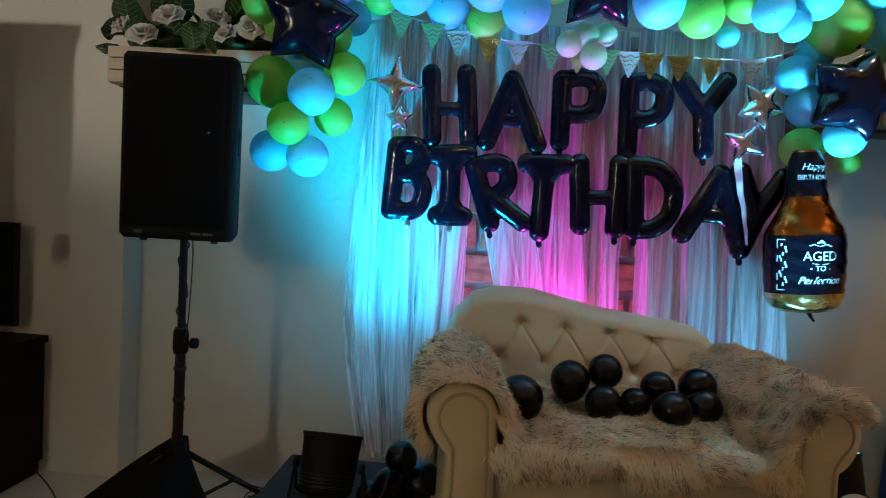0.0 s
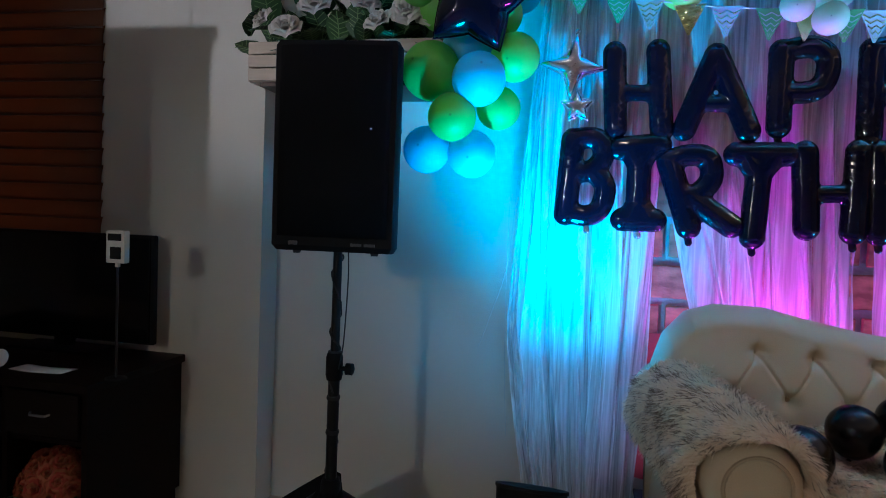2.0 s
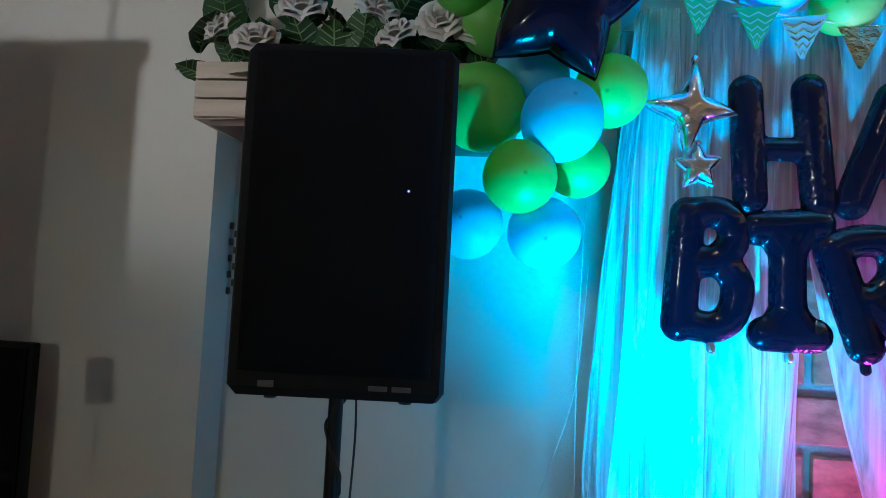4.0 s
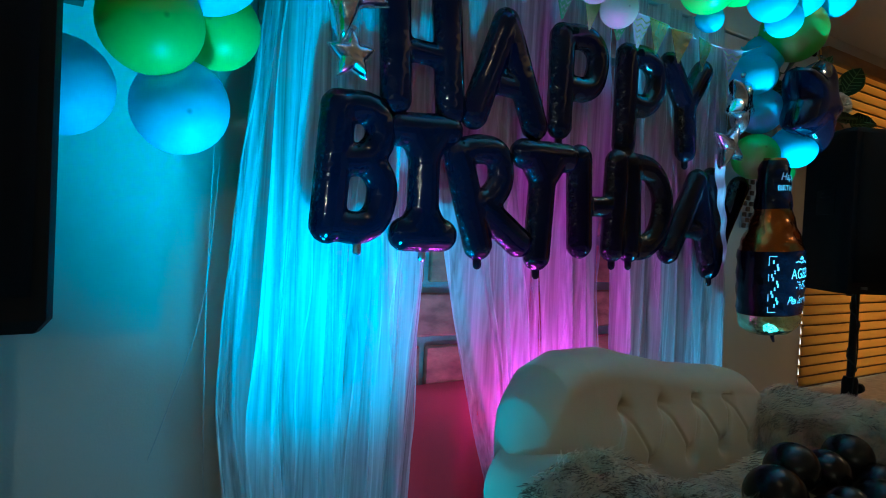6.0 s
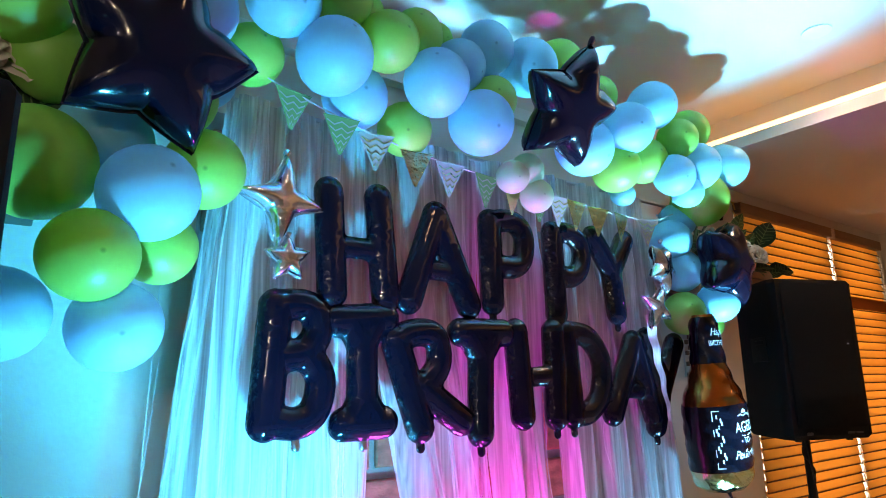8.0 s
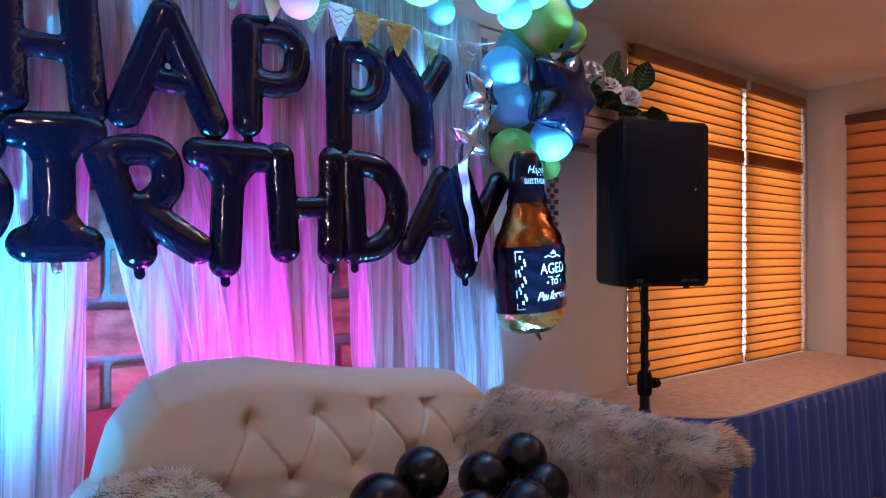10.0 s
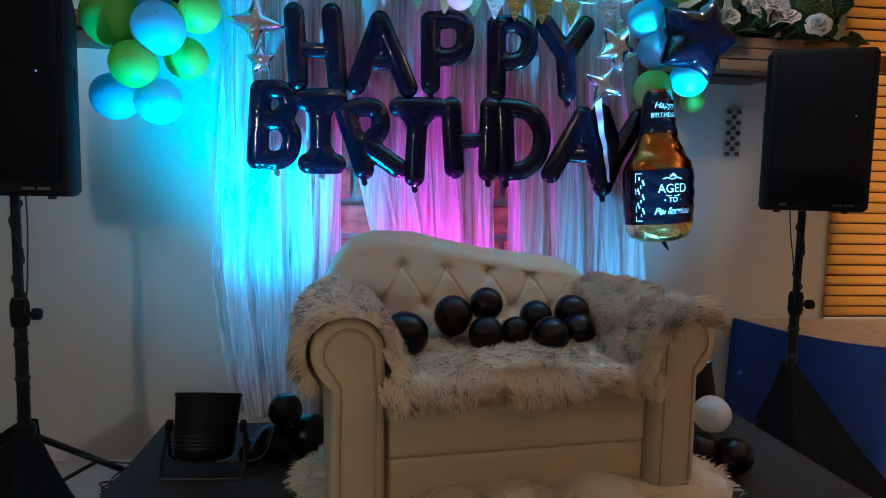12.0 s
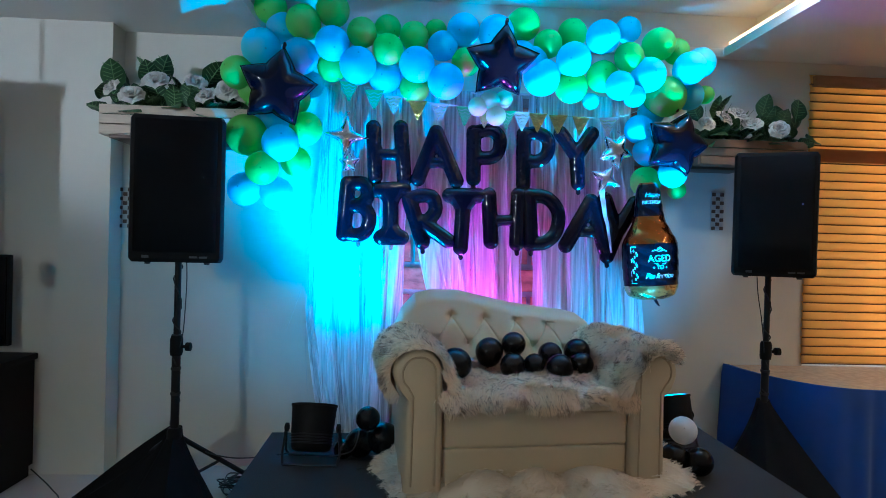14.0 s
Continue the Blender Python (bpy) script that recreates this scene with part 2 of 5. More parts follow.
M = {
    "wall": material("wall_paint", (0.63, 0.59, 0.51), 0.75, spread=0.06, scale=2.5, bump=0.08, bump_scale=140),
    "ceiling": material("ceiling_paint", (0.72, 0.69, 0.63), 0.8, spread=0.04, scale=2),
    "tile": material("floor_tile", (0.55, 0.5, 0.45), 0.25, spread=0.1, scale=4),
    "carpet": material("grey_carpet", (0.021, 0.021, 0.022), 0.95, spread=0.35, scale=5, bump=0.5, bump_scale=400),
    "beige_cloth": material("beige_stage_cloth", (0.5, 0.36, 0.24), 0.9, spread=0.35, scale=22, bump=0.3, bump_scale=300),
    "blue_cloth": material("blue_skirt_cloth", (0.014, 0.055, 0.25), 0.85, spread=0.25, scale=5, bump=0.2, bump_scale=300, sheen=0.1),
    "black_cloth": material("black_cloth", (0.007, 0.007, 0.008), 0.95, spec=0.1, spread=0.3, scale=6, bump=0.3, bump_scale=200),
    "black_plastic": material("black_plastic", (0.007, 0.007, 0.008), 0.6, spec=0.15, spread=0.2, scale=8, bump=0.15, bump_scale=500),
    "grille": material("speaker_grille", (0.006, 0.006, 0.007), 0.75, spec=0.12, spread=0.3, scale=10, bump=0.6, bump_scale=700),
    "metal": material("black_metal", (0.012, 0.012, 0.013), 0.42, 0.2, spec=0.3, spread=0.2, scale=10),
    "steel": material("steel", (0.5, 0.5, 0.52), 0.3, 1.0, spread=0.1, scale=12),
    "leather": material("cream_leather", (0.53, 0.44, 0.3), 0.45, spread=0.07, scale=5, bump=0.12, bump_scale=260),
    "piping": material("cream_piping", (0.4, 0.32, 0.21), 0.5, spread=0.08, scale=9),
    "foil_black": crimped(material("black_foil", (0.0014, 0.0026, 0.008), 0.1, 0.0, spread=0.2, scale=12, bump=0.02, bump_scale=20, spec=0.45)),
    "foil_star": material("black_star_foil", (0.0014, 0.0026, 0.008), 0.13, 0.0, spread=0.2, scale=12, bump=0.05, bump_scale=9, spec=0.45),
    "foil_silver": material("silver_foil", (0.76, 0.83, 0.9), 0.15, 1.0, spread=0.05, scale=12, bump=0.35, bump_scale=40),
    "foil_amber": material("amber_foil", (0.42, 0.14, 0.028), 0.16, 0.96, spread=0.15, scale=14, bump=0.4, bump_scale=30),
    "foil_gold_glint": material("pale_gold_foil_glint", (0.62, 0.72, 0.34), 0.14, 1.0, spread=0.15, scale=14, bump=0.8, bump_scale=40),
    "foil_navy": material("navy_foil", (0.0012, 0.0016, 0.004), 0.2, 0.0, spec=0.35, spread=0.15, scale=14, bump=0.2, bump_scale=30),
    "blue": latex("blue_latex", (0.19, 0.67, 0.8)),
    "green": latex("green_latex", (0.26, 0.67, 0.11)),
    "mint": latex("mint_latex", (0.55, 0.72, 0.5)),
    "black": material("black_latex", (0.004, 0.004, 0.005), 0.26, spec=0.28, spread=0.2, scale=8),
    "white": latex("white_latex", (0.75, 0.75, 0.75)),
    "tulle": sheer("white_tulle", (0.85, 0.85, 0.87), 0.3),
    "tulle_hem": sheer("white_tulle_hem", (0.85, 0.85, 0.87), 0.16),
    "pink": material("pink_cloth", (0.62, 0.07, 0.1), 0.8, spread=0.15, scale=5, bump=0.2, bump_scale=200),
    "plank": vary(material("red_plank", (0.4, 0.15, 0.08), 0.85, spread=0.25, scale=3, bump=0.5, bump_scale=9, stretch=(1.5, 6, 8)), (0.5, 0.2, 0.12), (0.34, 0.12, 0.08), 0.4),
    "brick_dark": material("grey_mortar", (0.3, 0.27, 0.26), 0.85, spread=0.3, scale=14, bump=0.5, bump_scale=90),
    "fur": furry(vary(material("cream_fur", (0.6, 0.5, 0.38), 0.8), (0.95, 0.86, 0.71), (0.78, 0.64, 0.46))),
    "fur_dark": vary(material("brown_fur_tips", (0.08, 0.06, 0.05), 0.8), (0.28, 0.21, 0.15), (0.1, 0.07, 0.05)),
    "fur_white": furry(vary(material("white_fur", (0.75, 0.7, 0.62), 0.85), (0.92, 0.87, 0.79), (0.78, 0.7, 0.58))),
    "leaf": vary(material("leaf_green", (0.05, 0.13, 0.04), 0.45), (0.018, 0.055, 0.022), (0.05, 0.115, 0.038)),
    "leaf_vein": material("leaf_vein", (0.17, 0.28, 0.11), 0.5),
    "petal": vary(material("white_petal", (0.78, 0.74, 0.66), 0.6), (0.66, 0.63, 0.58), (0.52, 0.48, 0.41)),
    "petal_orange": vary(material("orange_petal", (0.6, 0.2, 0.08), 0.6), (0.38, 0.035, 0.02), (0.42, 0.14, 0.05)),
    "wood": material("pale_wood", (0.52, 0.42, 0.32), 0.6, spread=0.3, scale=3, bump=0.2, bump_scale=30, stretch=(1.5, 12, 12)),
    "dark_wood": material("dark_wood", (0.007, 0.0032, 0.002), 0.6, spec=0.12, spread=0.3, scale=3, bump=0.1, bump_scale=30, stretch=(2, 10, 10)),
    "blind": slatted("orange_blind", (0.82, 0.52, 0.17)),
    "blind_mid": slatted("amber_blind", (0.47, 0.23, 0.075)),
    "tape": slatted("white_tape", (0.9, 0.88, 0.82)),
    "pane": material("window_pane", (0.9, 0.9, 0.9), 0.03, trans=1.0, spread=0.02),
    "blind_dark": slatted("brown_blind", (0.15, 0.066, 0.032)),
    "frame": material("brown_frame", (0.09, 0.045, 0.025), 0.5, spread=0.2, scale=8),
    "glass_dark": material("dark_screen", (0.005, 0.005, 0.006), 0.15, spread=0.1, scale=4, spec=0.2),
    "screen_white": material("screen_white", (0.7, 0.68, 0.6), 0.7, spread=0.04, scale=3),
    "ink_white": material("white_print", (0.5, 0.5, 0.49), 0.6, spread=0.05, scale=12),
    "wood_brown": material("brown_wood", (0.3, 0.17, 0.09), 0.6, spread=0.3, scale=3, bump=0.2, bump_scale=30, stretch=(1.5, 12, 12)),
    "emblem_grey": material("dull_emblem", (0.06, 0.06, 0.06), 0.5, spread=0.1, scale=12),
    "pewter": material("pale_pewter", (0.5, 0.49, 0.47), 0.4, 0.2, spread=0.1, scale=12),
    "rubber": material("black_rubber", (0.015, 0.015, 0.015), 0.6, spread=0.2, scale=12),
    "flag_white": material("white_flag", (0.4, 0.39, 0.37), 0.8, spread=0.08, scale=8),
    "paper_white": material("white_paper", (0.75, 0.73, 0.7), 0.8, spread=0.05, scale=8),
    "paper_green": material("green_paper", (0.11, 0.32, 0.1), 0.8, spread=0.08, scale=8),
    "strip": glowing("cove_strip", (1.0, 0.58, 0.22), 3.2),
    "bulb": glowing("bulb", (1.0, 0.9, 0.75), 25.0),
    "led_cyan": glowing("cyan_led", (0.15, 0.75, 1.0), 6.0),
    "lens_cyan": glowing("cyan_lens", (0.1, 0.7, 1.0), 1.6),
    "lens_white": glowing("white_lens", (0.7, 0.85, 1.0), 1.5),
    "led_blue": glowing("blue_led", (0.35, 0.4, 1.0), 3.0),
}


# ---- tools ----
def box(bm, x0, x1, y0, y1, z0, z1, bevel=0.0, seg=2):
    vs = [bm.verts.new((x, y, z)) for x in (x0, x1) for y in (y0, y1) for z in (z0, z1)]
    fs = [bm.faces.new([vs[i] for i in q]) for q in ((0, 1, 3, 2), (4, 6, 7, 5), (0, 4, 5, 1), (2, 3, 7, 6), (0, 2, 6, 4), (1, 5, 7, 3))]
    if bevel:
        es = list({e for f_ in fs for e in f_.edges})
        bmesh.ops.bevel(bm, geom=es, offset=bevel, segments=seg, affect="EDGES", profile=0.6)
    return bm


def tube(bm, pts, r, seg=10, flat=1.0, caps=True):
    """A round bar along the points; r is one radius or one for each point."""
    pts = [Vector(p) for p in pts]
    rs = r if isinstance(r, (list, tuple)) else [r] * len(pts)
    rings = []
    side = None
    for i, p in enumerate(pts):
        d = (pts[min(i + 1, len(pts) - 1)] - pts[max(i - 1, 0)]).normalized()
        if side is None:
            side = d.orthogonal().normalized()
        side = (side - d * side.dot(d)).normalized()
        up = d.cross(side)
        rings.append([bm.verts.new(p + (side * math.cos(a) + up * math.sin(a)) * rs[i]) for a in (2 * math.pi * k / seg for k in range(seg))])
    for a, b in zip(rings, rings[1:]):
        for k in range(seg):
            bm.faces.new((a[k], a[(k + 1) % seg], b[(k + 1) % seg], b[k]))
    if caps:
        bm.faces.new(rings[0][::-1])
        bm.faces.new(rings[-1])
    return bm


def lathe(bm, profile, seg=24, m=Matrix.Identity(4)):
    """A turned form: profile of (radius, height), about z."""
    rings = [[bm.verts.new(m @ Vector((max(r, 1e-4) * math.cos(2 * math.pi * k / seg), max(r, 1e-4) * math.sin(2 * math.pi * k / seg), z))) for k in range(seg)] for r, z in profile]
    for a, b in zip(rings, rings[1:]):
        for k in range(seg):
            bm.faces.new((a[k], a[(k + 1) % seg], b[(k + 1) % seg], b[k]))
    bm.faces.new(rings[0][::-1])
    bm.faces.new(rings[-1])
    return bm


def sheet(bm, fn, nu, nv, closed=False):
    """A surface fn(u, v) with u and v from 0 to 1."""
    g = [[bm.verts.new(fn(i / nu, j / nv)) for j in range(nv + 1)] for i in range(nu + (0 if closed else 1))]
    for i in range(nu):
        a, b = g[i], g[(i + 1) % len(g)]
        for j in range(nv):
            bm.faces.new((a[j], b[j], b[j + 1], a[j + 1]))
    return bm


def thing(name, label, category, m=Matrix.Identity(4), group="", kind=""):
    ob = new(name)
    ob.empty_display_size = 0.1
    ob.matrix_world = m
    return tagged(ob, label, category, group, kind)


def part(name, bm, mat, parent=None, label="", smooth=True, angle=40, solid=0.0):
    bmesh.ops.recalc_face_normals(bm, faces=bm.faces[:])
    me = bpy.data.meshes.new(name)
    bm.to_mesh(me)
    bm.free()
    me.materials.append(M[mat] if isinstance(mat, str) else mat)
    if smooth:
        me.shade_smooth()
        me.set_sharp_from_angle(angle=radians(angle))
    ob = new(name, me)
    ob.parent = parent
    if solid:
        s = ob.modifiers.new("solid", "SOLIDIFY")
        s.thickness, s.offset = solid, 0
    return tagged(ob, label)


def B():
    return bmesh.new()


def structure(name, bm, mat, label, category, smooth=False):
    return tagged(part(name, bm, mat, None, smooth=smooth), label, category, kind="structure")


def wrap_print(ob, width, deep, turn=0.0):
    """Bend a flat print (x along, z up) round the bottle's oval."""
    for v in ob.data.vertices:
        x, z = v.co.x, v.co.z
        w = width(z) + 0.0045
        a = -math.pi / 2 + x / w + turn
        v.co = Vector((w * math.cos(a), (0.58 * w + 0.013) * math.sin(a) + (v.co.y * 0.2), z))


def words(name, text, size, m, mat, parent, label="", depth=0.001, lean=0.0):
    cu = bpy.data.curves.new(name, "FONT")
    cu.body, cu.size, cu.align_x, cu.align_y, cu.extrude = text, size, "CENTER", "CENTER", depth
    cu.shear = lean
    tmp = bpy.data.objects.new(name, cu)
    me = bpy.data.meshes.new_from_object(tmp)
    bpy.data.objects.remove(tmp)
    me.materials.clear()
    me.materials.append(M[mat])
    ob = new(name, me)
    ob.parent = parent
    me.transform(m)
    return tagged(ob, label)


# ---- room ----
WALL_Y, LEFT_Y, SOFFIT, TRAY = 3.5, 3.33, 2.88, 3.1
structure("floor", box(B(), -5.2, 5.5, -5.0, 4.2, -0.1, 0), "tile", "pale glossy ceramic floor", "floor")
bm = B()
box(bm, -1.785, 2.93, WALL_Y, WALL_Y + 0.2, 0, TRAY + 0.1)
box(bm, 2.93, 5.22, WALL_Y, WALL_Y + 0.2, 0, 0.74)
box(bm, 2.93, 5.22, WALL_Y, WALL_Y + 0.2, 2.79, TRAY + 0.1)
box(bm, 5.22, 5.3, WALL_Y, WALL_Y + 0.2, 0, TRAY + 0.1)
structure("wall_north", bm, "wall", "cream painted wall behind the decorations", "wall")
bm = B()
box(bm, -5.0, -3.9, LEFT_Y, LEFT_Y + 0.2, 0, TRAY + 0.1)
box(bm, -3.9, -2.735, LEFT_Y, LEFT_Y + 0.2, 0, 1.0)
box(bm, -3.9, -2.735, LEFT_Y, LEFT_Y + 0.2, 2.72, TRAY + 0.1)
box(bm, -2.735, -1.785, LEFT_Y, LEFT_Y + 0.2, 0, TRAY + 0.1)
structure("wall_northwest", bm, "wall", "cream painted wall that stands forward, with a window", "wall")
structure("wall_west", box(B(), -5.2, -5.0, -5, 4.0, 0, TRAY + 0.1), "wall", "cream painted side wall", "wall")
bm = B()
box(bm, 5.3, 5.5, -5, 0.9, 0, TRAY + 0.1)
box(bm, 5.3, 5.5, 0.9, 3.2, 0, 0.72)
box(bm, 5.3, 5.5, 0.9, 3.2, 2.62, TRAY + 0.1)
box(bm, 5.3, 5.5, 3.2, 3.7, 0, TRAY + 0.1)
structure("wall_east", bm, "wall", "cream painted side wall with a window", "wall")
structure("wall_south", box(B(), -5.2, 5.5, -5.2, -5.0, 0, TRAY + 0.1), "wall", "cream painted wall behind", "wall")
TX0, TX1, TY0, TY1 = -0.85, 2.26, -3.0, 3.45
bm = B()
box(bm, -5.2, TX0, -5.2, 4.0, SOFFIT, SOFFIT + 0.06)
box(bm, TX1, 5.5, -5.2, 4.0, SOFFIT, SOFFIT + 0.06)
box(bm, TX0, TX1, TY1, 4.0, SOFFIT, SOFFIT + 0.06)
box(bm, TX0, TX1, -5.2, TY0, SOFFIT, SOFFIT + 0.06)
structure("ceiling", bm, "ceiling", "white plaster ceiling with a raised tray", "ceiling")
structure("ceiling_tray", box(B(), -1.2, 2.6, -3.4, 3.7, TRAY + 0.08, TRAY + 0.16), "ceiling", "white plaster top of the ceiling tray", "ceiling")
bm = B()
box(bm, -1.2, 2.6, 3.62, 3.7, SOFFIT + 0.06, TRAY + 0.08)
box(bm, -1.2, 2.6, -3.4, -3.3, SOFFIT + 0.06, TRAY + 0.08)
box(bm, -1.2, -1.12, -3.3, 3.62, SOFFIT + 0.06, TRAY + 0.08)
box(bm, 2.52, 2.6, -3.3, 3.62, SOFFIT + 0.06, TRAY + 0.08)
structure("ceiling_upstand", bm, "ceiling", "white plaster sides of the ceiling tray", "ceiling")
strip = thing("cove_light", "warm orange light strip along the ceiling tray", "light strip", pose(2.31, 0, SOFFIT + 0.075))
part("strip", box(B(), -0.02, 0.02, -2.9, 3.44, 0, 0.025), "strip", strip)


def downlight(x, y, z):
    d = thing("downlight", "small round recessed ceiling downlight, lit", "downlight", pose(x, y, z), "ceiling downlights")
    part("ring", lathe(B(), [(0.045, 0.0), (0.06, -0.002), (0.06, -0.008), (0.043, -0.01)], 20), "paper_white", d)
    part("bulb", lathe(B(), [(0.0, -0.001), (0.04, -0.001), (0.04, -0.006), (0.0, -0.006)], 16), "bulb", d)


for x, y in ((1.95, 2.5), (-0.2, 1.0), (1.4, -0.6)):
    downlight(x, y, TRAY + 0.08)
for x, y in ((-1.7, 0.3), (3.2, 0.4), (3.7, 1.9), (-1.4, -2.4), (2.6, -2.4)):
    downlight(x, y, SOFFIT)


def window(name, label, m, width, height, slat, mat, frame_mat="frame", chain=False, lap=0.0, rail=0.0, loose_slats=0.05):
    """A window with its frame and a banded blind; local x along the wall, z up, y out."""
    w = thing(name, label, "window", m, kind="structure")
    bm = B()
    t = 0.022
    box(bm, 0, t, 0.0, 0.045, 0, height)
    box(bm, width - t, width, 0.0, 0.045, 0, height)
    box(bm, t, width - t, 0.0, 0.045, 0, t)
    box(bm, t, width - t, 0.0, 0.045, height - 0.05, height)
    part("window_frame", bm, frame_mat, w, smooth=False)
    part("blind_header", box(B(), 0.0, width, -0.075, -0.01, height - 0.075, height, 0.008), "wood_brown" if chain else frame_mat, w)
    part("pane", box(B(), t, width - t, 0.03, 0.035, t, height - 0.05), "pane", w).visible_shadow = False
    n = int(math.ceil((height - 0.06) / slat))
    me = hm = None
    for i in range(n):
        z = 0.004 + i * slat
        if me is None:
            bm = B()
            sheet(bm, lambda u, v: (-lap + u * (width + (lap if chain else 2 * lap) - 0.004), -0.022 - 0.016 * (1 - v) - 0.006 * math.sin(math.pi * v), v * slat * 1.14), 1, 5)
            s = part("slat", bm, mat, w, solid=0.002)
            me = s.data
            h = part("hem", box(B(), -lap, width + lap - 0.004, -0.046, -0.038, -0.003, 0.0045), frame_mat, s)
            hm = h.data
        else:
            s = new("slat", me)
            s.parent = w
            so = s.modifiers.new("solid", "SOLIDIFY")
            so.thickness, so.offset = 0.002, 0
            h = new("hem", hm)
            h.parent = s
        s.matrix_basis = pose(0, 0, z, 0, random.uniform(-loose_slats, loose_slats), 0)
    if rail:
        part("mid_rail", box(B(), -lap, width - 0.004, -0.056, -0.04, rail, rail + 0.09, 0.004), "blind_mid", w, "wider plain band of the blind")
    if chain:
        bm = B()
        for i in range(int((height - 0.1) / 0.046)):
            x = width + (0.014 if i % 2 else 0.0)
            box(bm, x, x + 0.022, -0.046, -0.043, 0.02 + i * 0.046, 0.056 + i * 0.046)
        part("ladder_tape", bm, "tape", w, "white checked tape with daylight behind it", smooth=False)
    return w


window("window_1", "window with a closed orange banded blind, glowing with daylight", pose(2.93, 3.52, 0.755), 1.3, 2.03, 0.0615, "blind", chain=True, lap=0.018, rail=1.43)
window("window_2", "narrow window with a closed orange banded blind", pose(4.285, 3.52, 0.755), 0.88, 2.03, 0.0615, "blind", chain=True, rail=1.43)
window("window_3", "window with a brown banded blind beside the stage", pose(5.32, 3.2, 0.74, 0, 0, -90), 2.3, 1.88, 0.115, "blind_mid", loose_slats=0.45)
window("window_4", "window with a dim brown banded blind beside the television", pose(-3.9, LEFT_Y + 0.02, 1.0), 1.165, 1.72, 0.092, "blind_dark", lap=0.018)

# raised stage with its blue skirt
stage = thing("raised_stage", "raised stage with a beige carpet top and a pleated blue skirt", "stage", pose(0, 0, 0))


def stage_edge(u):
    """The stage's edge: along its side, round the corner, along its front."""
    if u < 0.4:
        t = u / 0.4
        k = ((1 - t) ** 2, 2 * t * (1 - t), t * t)
        return k[0] * 2.355 + k[1] * 2.43 + k[2] * 3.0, k[0] * 3.49 + k[1] * 2.7 + k[2] * 2.735
    return 3.0 + (u - 0.4) / 0.6 * 2.29, 2.735


bm = B()
rim = [stage_edge(k / 40) for k in range(41)] + [(5.29, 3.49)]
low, high = ([bm.verts.new((x, y, z)) for x, y in rim] for z in (0.69, 0.74))
bm.faces.new(high)
bm.faces.new(low[::-1])
for k in range(len(rim)):
    j = (k + 1) % len(rim)
    bm.faces.new((low[k], low[j], high[j], high[k]))
part("stage_top", bm, "beige_cloth", stage, smooth=False)


def pleat(u, v):
    """Skirt cloth: smooth on the side, pleated in front, its hem folded over the rim."""
    x, y = stage_edge(u)
    xa, ya = stage_edge(min(1, u + 0.004))
    xb, yb = stage_edge(max(0, u - 0.004))
    out = Vector((ya - yb, xb - xa, 0)).normalized()
    fold = min(1.0, max(0.0, (u - 0.22) * 6)) * (math.sin(x * 52) + 0.5 * math.sin(x * 23 + 1)) * 0.024
    if v < 0.9:
        k = v / 0.9
        d = 0.012 + 0.03 * (1 - k) + fold * (1.15 - 0.65 * k)
        return (x - out.x * -d, y - out.y * -d, 0.015 + 0.725 * k)
    k = (v - 0.9) / 0.1
    d = 0.012 - 0.05 * k
    return (x + out.x * d, y + out.y * d, 0.742 + 0.012 * math.sin(math.pi * k))


skirt = sheet(B(), pleat, 300, 12)
part("skirt", skirt, "blue_cloth", stage, "blue skirt, smooth at the side and pleated in front", solid=0.003)

# low platform
STAGE_Z = 0.45
platform = thing("platform", "low platform covered in dark grey carpet", "platform")
for x0, x1, back in ((-0.62, 0.048, 2.8), (0.052, 1.93, 3.12)):
    part("deck", box(B(), x0 + 0.01, x1 - 0.004, 1.78, back - 0.01, 0.02, STAGE_Z - 0.012, 0.01), "carpet", platform)
    part("carpet", box(B(), x0, x1, 1.77, back, STAGE_Z - 0.012, STAGE_Z, 0.006), "carpet", platform, "dark grey carpet sheet")
for x in (-0.5, 0.0, 0.16, 1.8):
    for y in (1.9, 2.65):
        part("leg", box(B(), x - 0.03, x + 0.03, y - 0.03, y + 0.03, 0, 0.03), "metal", platform)

# ---- backdrop ----
board = thing("plank_board", "backdrop board of reddish planks behind the curtains", "backdrop", pose(0, 0, 0))
part("panel", box(B(), -0.42, 1.66, 3.3, 3.34, 0.5, 2.5), "brick_dark", board)
part("lower_cloth", sheet(B(), lambda u, v: (0.06 + 1.59 * u, 3.27 - 0.02 * math.sin(u * 60) * (1.1 - v) - 0.05 * (1 - v), 0.46 + 0.62 * v), 160, 8), "pink", board, "rose pink cloth hung below the bricks", solid=0.003)


